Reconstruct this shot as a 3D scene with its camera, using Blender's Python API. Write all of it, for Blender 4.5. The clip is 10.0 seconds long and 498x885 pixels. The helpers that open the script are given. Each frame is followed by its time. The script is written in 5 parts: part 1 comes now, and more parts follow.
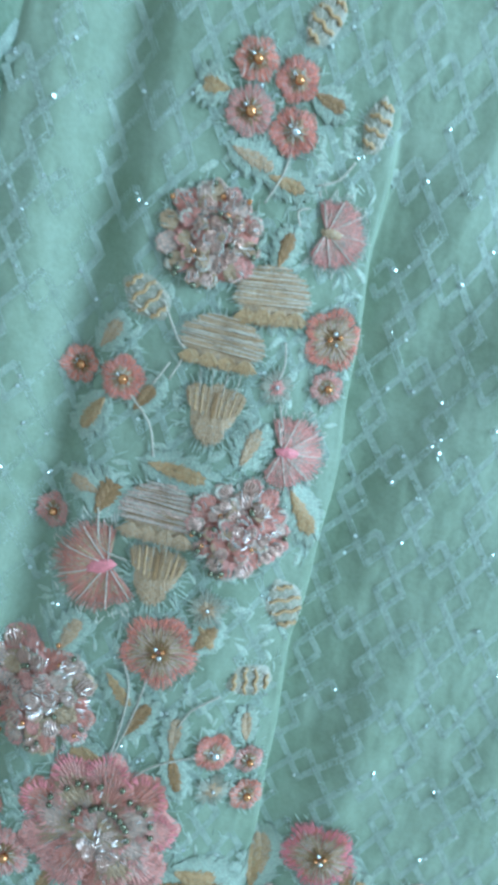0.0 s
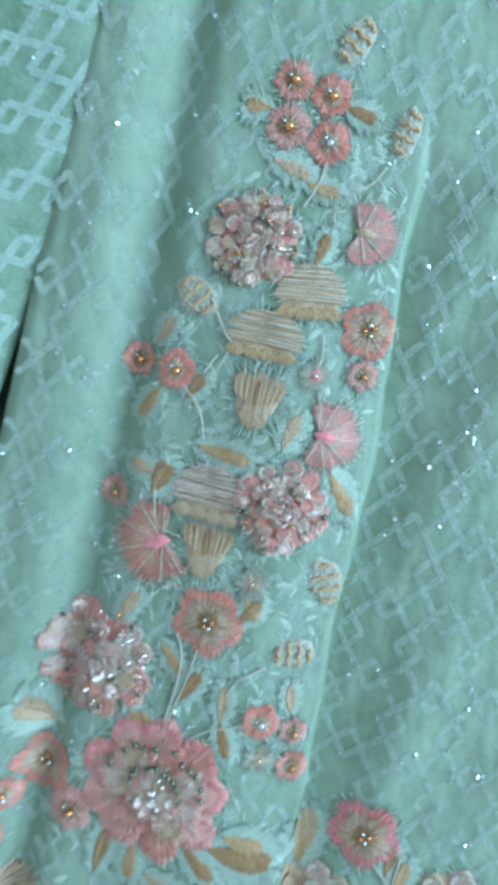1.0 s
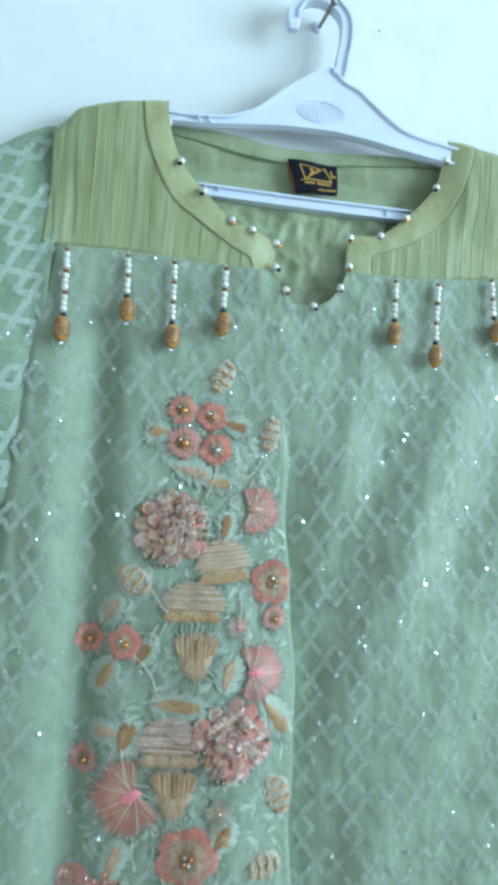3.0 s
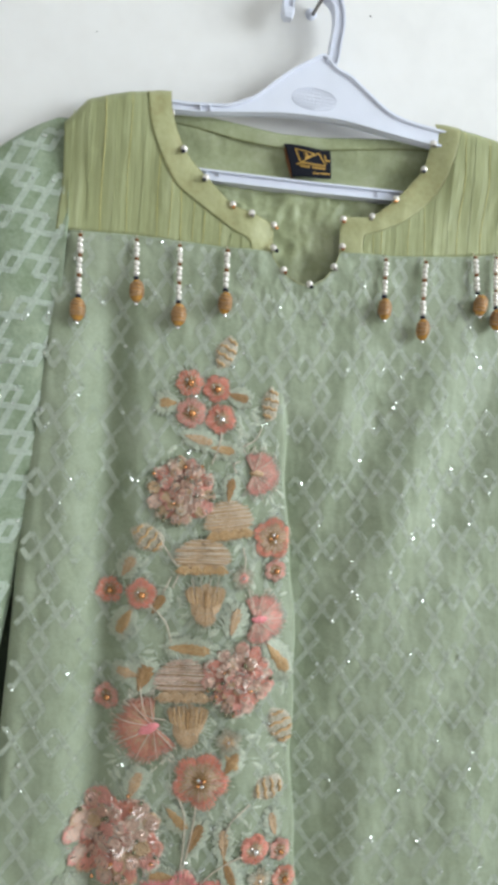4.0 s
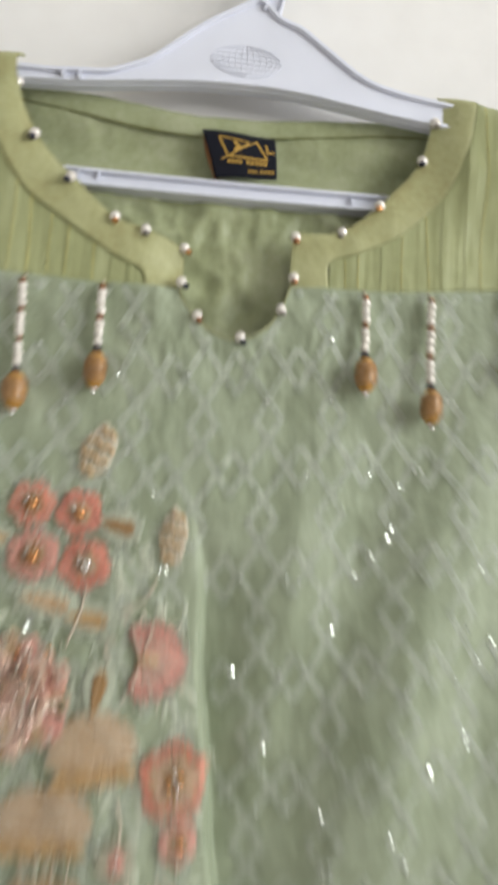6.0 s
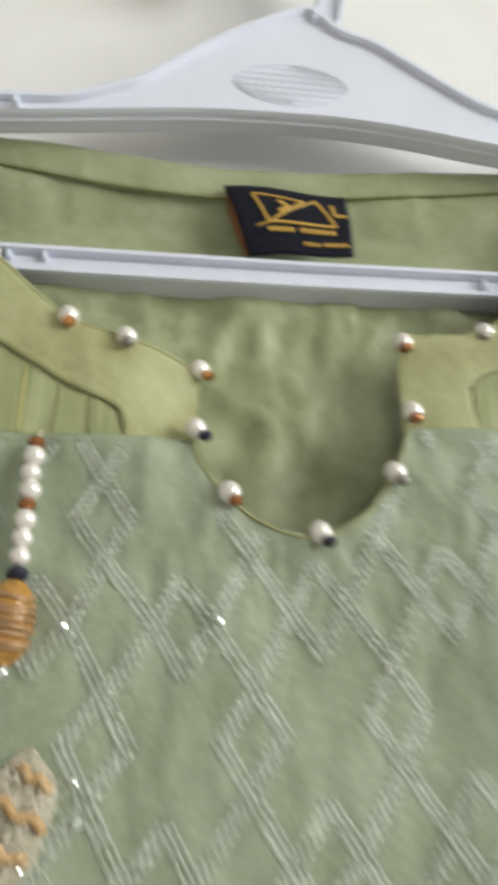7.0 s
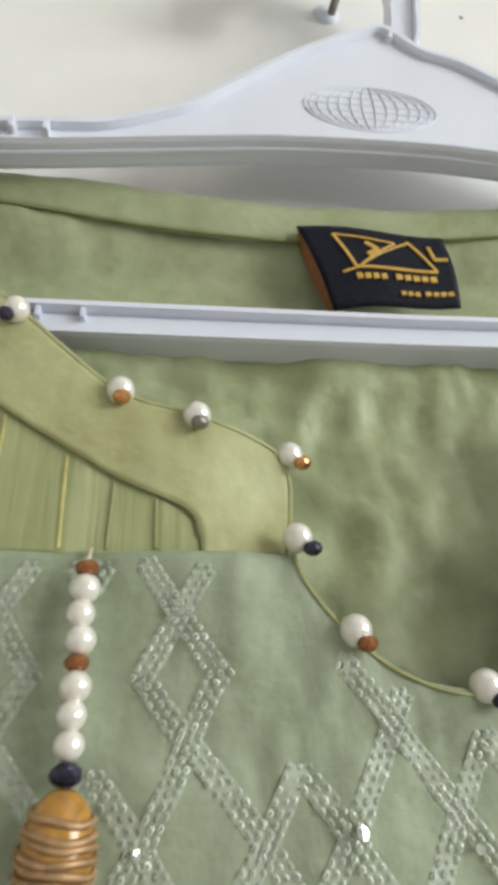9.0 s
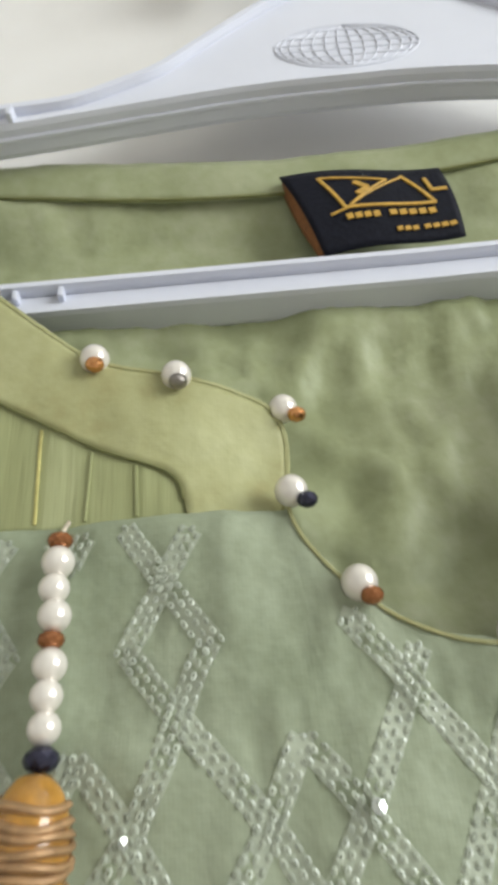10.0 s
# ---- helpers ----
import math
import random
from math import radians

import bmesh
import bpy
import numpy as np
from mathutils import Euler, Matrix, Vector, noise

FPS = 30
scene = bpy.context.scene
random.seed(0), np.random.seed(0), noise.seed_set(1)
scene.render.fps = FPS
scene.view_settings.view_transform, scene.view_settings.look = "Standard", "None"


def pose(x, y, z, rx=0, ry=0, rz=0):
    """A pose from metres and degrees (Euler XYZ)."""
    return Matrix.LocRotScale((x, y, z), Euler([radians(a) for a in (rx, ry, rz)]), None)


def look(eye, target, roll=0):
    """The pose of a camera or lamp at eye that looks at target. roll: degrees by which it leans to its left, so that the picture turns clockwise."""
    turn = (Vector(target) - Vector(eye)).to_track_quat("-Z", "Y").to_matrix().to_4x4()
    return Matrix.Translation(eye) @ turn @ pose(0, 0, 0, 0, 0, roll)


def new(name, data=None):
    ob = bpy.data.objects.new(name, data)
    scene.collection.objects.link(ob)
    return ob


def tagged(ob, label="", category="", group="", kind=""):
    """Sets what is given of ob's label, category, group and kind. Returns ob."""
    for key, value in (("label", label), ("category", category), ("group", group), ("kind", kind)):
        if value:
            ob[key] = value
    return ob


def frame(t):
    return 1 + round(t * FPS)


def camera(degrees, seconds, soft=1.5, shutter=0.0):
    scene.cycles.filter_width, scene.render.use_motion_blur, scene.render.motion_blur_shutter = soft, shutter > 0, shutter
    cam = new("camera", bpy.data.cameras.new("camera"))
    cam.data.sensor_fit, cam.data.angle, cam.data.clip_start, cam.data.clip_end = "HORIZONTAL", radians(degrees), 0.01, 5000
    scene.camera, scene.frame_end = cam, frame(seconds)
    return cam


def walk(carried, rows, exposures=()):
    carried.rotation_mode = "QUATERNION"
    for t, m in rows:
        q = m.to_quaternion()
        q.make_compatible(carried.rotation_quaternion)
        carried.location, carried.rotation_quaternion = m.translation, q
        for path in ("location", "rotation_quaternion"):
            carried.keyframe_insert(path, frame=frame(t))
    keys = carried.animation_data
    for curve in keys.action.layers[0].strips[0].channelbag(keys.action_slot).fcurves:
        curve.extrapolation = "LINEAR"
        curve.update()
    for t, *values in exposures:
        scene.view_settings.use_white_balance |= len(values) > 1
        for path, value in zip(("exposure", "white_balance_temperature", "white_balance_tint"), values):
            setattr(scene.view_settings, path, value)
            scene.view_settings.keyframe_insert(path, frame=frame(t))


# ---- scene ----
cam = camera(41.0, 10.0, soft=4.8, shutter=0.9)
PATH = [
    (0, -0.0835, -0.3205, 1.3065, -9.90, 14.83, -6.50),
    (0.5, -0.0803, -0.3321, 1.3017, -8.40, 15.57, -4.89),
    (1, -0.0605, -0.3514, 1.2945, -9.23, 13.62, 1.06),
    (1.5, -0.0381, -0.3822, 1.3014, -11.81, 13.49, 4.49),
    (1.8, -0.0437, -0.3889, 1.3174, -11.70, 10.69, 4.35),
    (2, -0.0424, -0.3792, 1.3206, -9.44, 9.74, 0.59),
    (2.2, -0.0562, -0.3889, 1.3425, -5.30, 7.78, -3.82),
    (2.3, -0.0633, -0.3911, 1.3529, -4.35, 7.03, -5.58),
    (2.5, -0.0813, -0.4125, 1.3616, 2.86, 5.05, -7.40),
    (2.7, -0.1103, -0.4239, 1.3675, 4.55, 4.25, -9.55),
    (4, -0.1276, -0.4787, 1.3691, 1.00, 3.03, -10.18),
    (4.5, -0.1134, -0.4681, 1.3688, 1.51, 1.85, -8.14),
    (5, -0.0852, -0.4599, 1.3727, 4.37, 1.91, -9.04),
    (5.5, -0.0460, -0.3922, 1.3655, 6.55, 4.64, -6.03),
    (5.7, -0.0311, -0.3551, 1.3794, 5.84, 3.94, -6.13),
    (6.8, -0.0314, -0.1511, 1.4535, 21.76, -0.76, -8.81),
    (7, -0.0329, -0.1389, 1.4589, 23.05, 0.12, -6.12),
    (7.5, -0.0520, -0.1248, 1.4663, 27.86, 0.89, -4.38),
    (8, -0.0564, -0.1184, 1.4715, 27.57, 1.27, -5.03),
    (8.5, -0.0568, -0.1079, 1.4758, 27.41, 0.52, -6.02),
    (9, -0.0510, -0.1038, 1.4841, 27.86, -1.45, -6.73),
    (9.5, -0.0451, -0.0875, 1.4854, 28.00, -4.00, -4.50),
    (10, -0.0360, -0.0909, 1.4788, 29.40, -4.63, 0.08),
]
walk(cam, [(t, pose(x, y, z, 90 + pitch, 0, yaw) @ pose(0, 0, 0, 0, 0, roll)) for t, x, y, z, pitch, roll, yaw in PATH],
     exposures=[(0.0, 0.15, 4100, -14), (0.6, 0.16, 4100, -14), (1.2, 0.27, 4100, -14), (2.4, 0.28, 4150, -13), (2.7, 0.2, 4200, -14), (3.8, 0.02, 5950, 6), (4.2, 0.02, 5600, 3), (4.8, -0.02, 5600, 2), (5.5, -0.08, 6250, 10), (6.8, -0.09, 6300, 6), (9.0, -0.10, 6250, 5), (10.0, -0.04, 6250, 6)])

# ---- light: a sky outside, and the daylight that comes in by one window ----
world = bpy.data.worlds.new("sky")
scene.world = world
world.use_nodes = True
sky = world.node_tree.nodes.new("ShaderNodeTexSky")
sky.sky_type, sky.sun_disc, sky.sun_elevation, sky.sun_rotation = "NISHITA", False, radians(38), radians(80)
world.node_tree.links.new(sky.outputs[0], world.node_tree.nodes["Background"].inputs[0])
world.node_tree.nodes["Background"].inputs[1].default_value = 0.12


def area_lamp(name, m, w, h, watts, colour):
    data = bpy.data.lights.new(name, "AREA")
    data.shape, data.size, data.size_y, data.energy, data.color = "RECTANGLE", w, h, watts, colour
    ob = new(name, data)
    ob.matrix_world = m
    return ob


area_lamp("window_daylight", look((1.78, -1.12, 1.84), (0.0, -0.05, 1.40)), 1.25, 1.0, 45.0, (1.0, 0.985, 0.96))


# ---- materials ----
def material(name):
    m = bpy.data.materials.new(name)
    m.use_nodes = True
    t = m.node_tree
    return m, t, t.nodes["Principled BSDF"]


def lin(c, k):
    return tuple(min(1.0, v * k) for v in c) + (1,)


def cloth_material(name, base, dark, light, stretch=(1, 1, 1), coarse=14, fine=260, rough=0.62, sheen=0.25, bump=0.035, weave=3400, spec=0.25, grain=None):
    """Woven cloth: two scales of colour variation and a fine weave in relief."""
    m, t, b = material(name)
    n, l = t.nodes, t.links
    tc = n.new("ShaderNodeTexCoord")
    mp = n.new("ShaderNodeMapping")
    mp.inputs["Scale"].default_value = stretch
    l.new(tc.outputs["Object"], mp.inputs[0])
    a = n.new("ShaderNodeTexNoise")
    a.inputs["Scale"].default_value, a.inputs["Detail"].default_value = coarse, 5
    f = n.new("ShaderNodeTexNoise")
    f.inputs["Scale"].default_value, f.inputs["Detail"].default_value = fine, 3
    for q in (a, f):
        l.new(mp.outputs[0], q.inputs["Vector"])
    r = n.new("ShaderNodeValToRGB")
    r.color_ramp.elements[0].position, r.color_ramp.elements[1].position = 0.3, 0.72
    r.color_ramp.elements[0].color, r.color_ramp.elements[1].color = (*dark, 1), (*light, 1)
    mid = r.color_ramp.elements.new(0.5)
    mid.color = (*base, 1)
    mix = n.new("ShaderNodeMath")
    mix.operation = "MULTIPLY_ADD"
    mix.inputs[1].default_value, mix.inputs[2].default_value = 0.45, 0.275
    l.new(f.outputs[0], mix.inputs[0])
    add = n.new("ShaderNodeMath")
    add.operation = "ADD"
    sub = n.new("ShaderNodeMath")
    sub.operation = "SUBTRACT"
    sub.inputs[1].default_value = 0.5
    l.new(mix.outputs[0], sub.inputs[0])
    l.new(a.outputs[0], add.inputs[0])
    l.new(sub.outputs[0], add.inputs[1])
    l.new(add.outputs[0], r.inputs[0])
    l.new(r.outputs[0], b.inputs["Base Color"])
    b.inputs["Roughness"].default_value = rough
    b.inputs["Specular IOR Level"].default_value = spec
    b.inputs["Sheen Weight"].default_value = sheen
    b.inputs["Sheen Tint"].default_value = (*light, 1)
    w1, w2 = n.new("ShaderNodeTexWave"), n.new("ShaderNodeTexWave")
    w1.bands_direction, w2.bands_direction = "X", "Z"
    for w in (w1, w2):
        w.inputs["Scale"].default_value, w.inputs["Distortion"].default_value = weave / 6.28, 1.5
        l.new(tc.outputs["Object"], w.inputs["Vector"])
    wv = n.new("ShaderNodeMath")
    wv.operation = "ADD"
    l.new(w1.outputs["Fac"], wv.inputs[0])
    l.new(w2.outputs["Fac"], wv.inputs[1])
    b1 = n.new("ShaderNodeBump")
    b1.inputs["Strength"].default_value, b1.inputs["Distance"].default_value = bump, 0.0002
    l.new(wv.outputs[0], b1.inputs["Height"])
    b2 = n.new("ShaderNodeBump")
    b2.inputs["Strength"].default_value, b2.inputs["Distance"].default_value = 0.6, 0.004
    l.new(a.outputs[0], b2.inputs["Height"])
    l.new(b1.outputs[0], b2.inputs["Normal"])
    l.new(b2.outputs[0], b.inputs["Normal"])
    return m


def solid(name, base, rough=0.5, metal=0.0, vary=0.18, scale=120, bump=0.0, spec=0.5, coat=0.0, island=False, fleck=None):
    """A plain surface with some grain; island: each piece of the mesh varies a little."""
    m, t, b = material(name)
    n, l = t.nodes, t.links
    tc = n.new("ShaderNodeTexCoord")
    a = n.new("ShaderNodeTexNoise")
    a.inputs["Scale"].default_value, a.inputs["Detail"].default_value = scale, 4
    l.new(tc.outputs["Object"], a.inputs["Vector"])
    r = n.new("ShaderNodeValToRGB")
    r.color_ramp.elements[0].position, r.color_ramp.elements[1].position = 0.25, 0.75
    r.color_ramp.elements[0].color, r.color_ramp.elements[1].color = lin(base, 1 - vary), lin(base, 1 + vary)
    if island:
        g = n.new("ShaderNodeNewGeometry")
        av = n.new("ShaderNodeMath")
        av.operation = "MULTIPLY_ADD"
        av.inputs[1].default_value = 0.5
        hf = n.new("ShaderNodeMath")
        hf.operation = "MULTIPLY"
        hf.inputs[1].default_value = 0.5
        l.new(a.outputs[0], hf.inputs[0])
        l.new(g.outputs["Random Per Island"], av.inputs[0])
        l.new(hf.outputs[0], av.inputs[2])
        l.new(av.outputs[0], r.inputs[0])
    else:
        l.new(a.outputs[0], r.inputs[0])
    colour = r.outputs[0]
    if fleck:
        fn = n.new("ShaderNodeTexNoise")
        fn.inputs["Scale"].default_value, fn.inputs["Detail"].default_value = 800, 4
        l.new(tc.outputs["Object"], fn.inputs["Vector"])
        fr = n.new("ShaderNodeMapRange")
        fr.inputs[1].default_value, fr.inputs[2].default_value, fr.inputs[4].default_value = 0.50, 0.66, 0.8
        l.new(fn.outputs[0], fr.inputs[0])
        fm = n.new("ShaderNodeMix")
        fm.data_type = "RGBA"
        l.new(fr.outputs[0], fm.inputs[0])
        l.new(colour, fm.inputs[6])
        fm.inputs[7].default_value = (*fleck, 1)
        colour = fm.outputs[2]
    l.new(colour, b.inputs["Base Color"])
    b.inputs["Roughness"].default_value, b.inputs["Metallic"].default_value = rough, metal
    b.inputs["Specular IOR Level"].default_value = spec
    b.inputs["Coat Weight"].default_value = coat
    if bump:
        bp = n.new("ShaderNodeBump")
        bp.inputs["Strength"].default_value, bp.inputs["Distance"].default_value = bump, 0.0006
        l.new(a.outputs[0], bp.inputs["Height"])
        l.new(bp.outputs[0], b.inputs["Normal"])
    return m


NET = cloth_material("sage_net", (0.305, 0.345, 0.238), (0.260, 0.300, 0.198), (0.35, 0.39, 0.28), coarse=36, fine=520, rough=0.55, sheen=0.3)
LINING = cloth_material("sage_silk_lining", (0.355, 0.385, 0.225), (0.295, 0.325, 0.175), (0.425, 0.45, 0.29), coarse=30, fine=300, rough=0.45, sheen=0.2)
RAW_SILK = cloth_material("olive_raw_silk", (0.335, 0.355, 0.178), (0.285, 0.302, 0.145), (0.39, 0.41, 0.225), stretch=(6, 1, 0.4), coarse=16, fine=90, rough=0.5, sheen=0.2)
BAND = cloth_material("olive_silk_band", (0.385, 0.385, 0.195), (0.335, 0.318, 0.148), (0.44, 0.445, 0.24), coarse=40, fine=300, rough=0.48, sheen=0.2)
# near-black green: deep shade of the gap by the sleeve, put into the colour
GAP_SHADE = cloth_material("dark_green_gap_shade", (0.035, 0.048, 0.026), (0.022, 0.03, 0.016), (0.05, 0.06, 0.035), sheen=0.05)
STITCH = solid("clear_mint_sequin", (0.44, 0.48, 0.39), 0.24, vary=0.16, scale=300, spec=0.6, island=True)
BOLD_STITCH = solid("bright_mint_sequin", (0.52, 0.58, 0.49), 0.26, vary=0.16, scale=300, spec=0.6, island=True)
STRIP = solid("pale_net_strip", (0.405, 0.445, 0.34), 0.5, vary=0.16, scale=260, bump=0.4)
BOLD_STRIP = solid("mint_net_strip", (0.42, 0.475, 0.385), 0.5, vary=0.16, scale=260, bump=0.4)
SHEER = cloth_material("sheer_sage_net", (0.26, 0.315, 0.215), (0.185, 0.235, 0.135), (0.335, 0.38, 0.265), coarse=42, fine=420, rough=0.55, sheen=0.3)
GROUND_THREAD = solid("sage_thread", (0.46, 0.505, 0.39), 0.45, vary=0.25, scale=700, bump=0.5, spec=0.4)
PALE = solid("pale_sage_thread", (0.43, 0.39, 0.285), 0.45, vary=0.25, scale=800, bump=0.7)
MINT = solid("mint_thread", (0.49, 0.53, 0.41), 0.45, vary=0.35, scale=900, bump=0.9, spec=0.5, fleck=(0.54, 0.54, 0.41))
SEQUIN = solid("silver_sequin", (0.70, 0.74, 0.68), 0.10, metal=0.75, vary=0.12, island=True)
CORAL = solid("coral_thread", (0.76, 0.28, 0.185), 0.5, vary=0.3, scale=900, bump=0.8, fleck=(0.62, 0.4, 0.33))
PINK = solid("pink_thread", (0.76, 0.35, 0.28), 0.5, vary=0.35, scale=1100, bump=1.0, fleck=(0.58, 0.39, 0.33))
ROSE = solid("dusty_rose_thread", (0.64, 0.265, 0.19), 0.5, vary=0.25, scale=900, bump=0.8, fleck=(0.5, 0.33, 0.27))
HOT = solid("bright_pink_thread", (0.78, 0.27, 0.28), 0.5, vary=0.2, scale=900, bump=0.6)
HEART = solid("dark_ochre_thread", (0.36, 0.215, 0.09), 0.45, vary=0.35, scale=800, bump=0.6)
COIL = solid("rose_metal_coil", (0.74, 0.55, 0.46), 0.28, metal=0.8, vary=0.3, scale=900, bump=0.5)
TAN = solid("tan_gold_thread", (0.58, 0.39, 0.22), 0.42, vary=0.35, scale=800, bump=0.8, fleck=(0.45, 0.4, 0.3))
GOLD = solid("ochre_thread", (0.54, 0.34, 0.15), 0.42, vary=0.35, scale=800, bump=0.8, fleck=(0.45, 0.36, 0.22))
STEM = solid("twisted_cream_thread", (0.56, 0.49, 0.38), 0.5, vary=0.4, scale=1500, bump=1.0)
CREAM = solid("cream_thread", (0.68, 0.60, 0.48), 0.45, vary=0.25, scale=800, bump=0.6)
BEIGE = solid("beige_pink_thread", (0.66, 0.46, 0.35), 0.42, vary=0.4, scale=700, bump=0.9, fleck=(0.5, 0.42, 0.36))
BUGLE = solid("rose_silver_bugle", (0.80, 0.68, 0.61), 0.16, metal=0.7, vary=0.3, island=True)
COPPER = solid("copper_bead", (0.62, 0.30, 0.12), 0.14, metal=0.9, vary=0.15)
BRONZE = solid("bronze_green_bead", (0.20, 0.19, 0.12), 0.2, metal=0.7, vary=0.2)
PEARL = solid("pearl", (0.80, 0.755, 0.69), 0.16, metal=0.3, vary=0.05, scale=60, spec=0.7, coat=0.5)
INK_BEAD = solid("oil_black_bead", (0.045, 0.045, 0.075), 0.1, metal=0.6, vary=0.4, scale=500)
BROWN_BEAD = solid("brown_bead", (0.30, 0.12, 0.045), 0.14, metal=0.55, vary=0.3, scale=400)
SILVER = solid("silver_bead", (0.72, 0.71, 0.69), 0.14, metal=0.9, vary=0.05)
AMBER = solid("amber_bead", (0.44, 0.215, 0.033), 0.2, vary=0.45, scale=350, spec=0.6, coat=0.4, bump=0.3)
WIRE = solid("copper_wire", (0.43, 0.265, 0.135), 0.42, metal=0.35, vary=0.35, scale=500)
PLASTIC = solid("lilac_white_plastic", (0.73, 0.75, 0.84), 0.38, vary=0.03, scale=40, spec=0.45)
PLASTER = cloth_material("white_plaster", (0.835, 0.82, 0.795), (0.80, 0.785, 0.76), (0.86, 0.85, 0.83), coarse=3, fine=60, rough=0.75, sheen=0.0, bump=0.0, weave=10)
FLOOR_TILE = solid("beige_floor", (0.60, 0.56, 0.50), 0.4, vary=0.08, scale=8)
STEEL = solid("dull_steel", (0.26, 0.24, 0.22), 0.38, metal=0.85, vary=0.3, scale=300, bump=0.4)
TAG = solid("black_satin_tag", (0.010, 0.011, 0.018), 0.6, vary=0.3, scale=900, bump=0.3, spec=0.12)
TAG_BACK = solid("rust_tag_back", (0.22, 0.085, 0.025), 0.6, vary=0.3, scale=900)
GOLD_PRINT = solid("gold_weave", (0.55, 0.33, 0.055), 0.45, vary=0.2, scale=900)
SEAM = solid("dark_olive_seam", (0.21, 0.22, 0.085), 0.7, vary=0.2)
LUREX = solid("gold_lurex", (0.50, 0.46, 0.17), 0.35, metal=0.3, vary=0.3, scale=600)
PAINT = solid("white_window_paint", (0.78, 0.78, 0.76), 0.4, vary=0.04)


# ---- helpers for building ----
BASE = {}


def thing(name, x, y, z, label, category, group=""):
    ob = new(name)
    ob.empty_display_size = 0.05
    ob.location = (x, y, z)
    BASE[ob.name] = Matrix.Translation((-x, -y, -z))
    return tagged(ob, label, category, group)


def hang(ob, parent):
    """Parents ob, whose coordinates are the room's."""
    ob.parent = parent
    ob.matrix_parent_inverse = BASE.get(parent.name, parent.matrix_basis.inverted())
    return ob


def mesh_of(name, verts, faces, material_, smooth=True):
    me = bpy.data.meshes.new(name)
    me.from_pydata([tuple(v) for v in verts], [], [tuple(f) for f in faces])
    me.materials.append(material_)
    me.polygons.foreach_set("use_smooth", [smooth] * len(me.polygons))
    me.update()
    return me


def part(name, data, parent, label="", kind="", at=None):
    """Links a mesh as one part under a thing or part."""
    ob = new(name, data)
    if at is not None:
        ob.matrix_basis = Matrix.Translation(at) if not isinstance(at, Matrix) else at
    hang(ob, parent)
    return tagged(ob, label, kind=kind)


def setting(name, data, label, category):
    return tagged(new(name, data), label, category, kind="structure")


def box(x0, x1, y0, y1, z0, z1, material_, name="box", bevel=0.0):
    bm = bmesh.new()
    bmesh.ops.create_cube(bm, size=1)
    for v in bm.verts:
        v.co = Vector(((x0 + x1) / 2 + v.co.x * (x1 - x0), (y0 + y1) / 2 + v.co.y * (y1 - y0), (z0 + z1) / 2 + v.co.z * (z1 - z0)))
    if bevel:
        bmesh.ops.bevel(bm, geom=bm.edges[:], offset=bevel, segments=2, affect="EDGES")
    me = bpy.data.meshes.new(name)
    bm.to_mesh(me)
    bm.free()
    me.materials.append(material_)
    return me


def sweep(pts, material_, name, half_w, half_d, taper=None, sides=4):
    """A bar with a rounded-box (4) or round section swept along points in the room; half_w in the x-z plane, half_d along y."""
    pts = [Vector(p) for p in pts]
    verts, faces = [], []
    ring = [(math.cos(2 * math.pi * (k + 0.5) / sides), math.sin(2 * math.pi * (k + 0.5) / sides)) for k in range(sides)]
    if sides == 4:
        b = 0.7
        ring = [(1, b), (b, 1), (-b, 1), (-1, b), (-1, -b), (-b, -1), (b, -1), (1, -b)]
    m = len(ring)
    for i, p in enumerate(pts):
        d = (pts[min(i + 1, len(pts) - 1)] - pts[max(i - 1, 0)]).normalized()
        side = Vector((0, 1, 0)).cross(d).normalized()
        out = d.cross(side)
        k = taper(i / (len(pts) - 1)) if taper else 1.0
        verts += [p + side * (a * half_w * k) + out * (c * half_d * k) for a, c in ring]
    for i in range(len(pts) - 1):
        for j in range(m):
            faces.append((i * m + j, i * m + (j + 1) % m, (i + 1) * m + (j + 1) % m, (i + 1) * m + j))
    faces += [tuple(range(m))[::-1], tuple(range((len(pts) - 1) * m, len(pts) * m))]
    return mesh_of(name, verts, faces, material_, sides > 4)


def smooth_line(pts, n):
    """n + 1 points along a Catmull-Rom curve through pts."""
    pts = [Vector(p) for p in pts]
    out = []
    for i in range(n + 1):
        u = i / n * (len(pts) - 1)
        k = min(int(u), len(pts) - 2)
        t = u - k
        p0, p1, p2, p3 = pts[max(k - 1, 0)], pts[k], pts[k + 1], pts[min(k + 2, len(pts) - 1)]
        out.append(0.5 * ((2 * p1) + (p2 - p0) * t + (2 * p0 - 5 * p1 + 4 * p2 - p3) * t * t + (3 * p1 - p0 - 3 * p2 + p3) * t ** 3))
    return out


def ramp(v, a, b):
    """0 at a, 1 at b, eased."""
    t = min(1.0, max(0.0, (v - a) / (b - a)))
    return t * t * (3 - 2 * t)


def bend(pts, v):
    """Value at v of a bent line through (v, value) pairs."""
    if v <= pts[0][0]:
        return pts[0][1]
    for (a, p), (b, q) in zip(pts, pts[1:]):
        if v <= b:
            return p + (q - p) * (v - a) / (b - a)
    return pts[-1][1]


CREASE = [(0.6, 0.03), (0.9, 0.022), (1.06, 0.0105), (1.17, 0.004), (1.295, -0.0025), (1.376, -0.0125), (1.45, -0.022)]


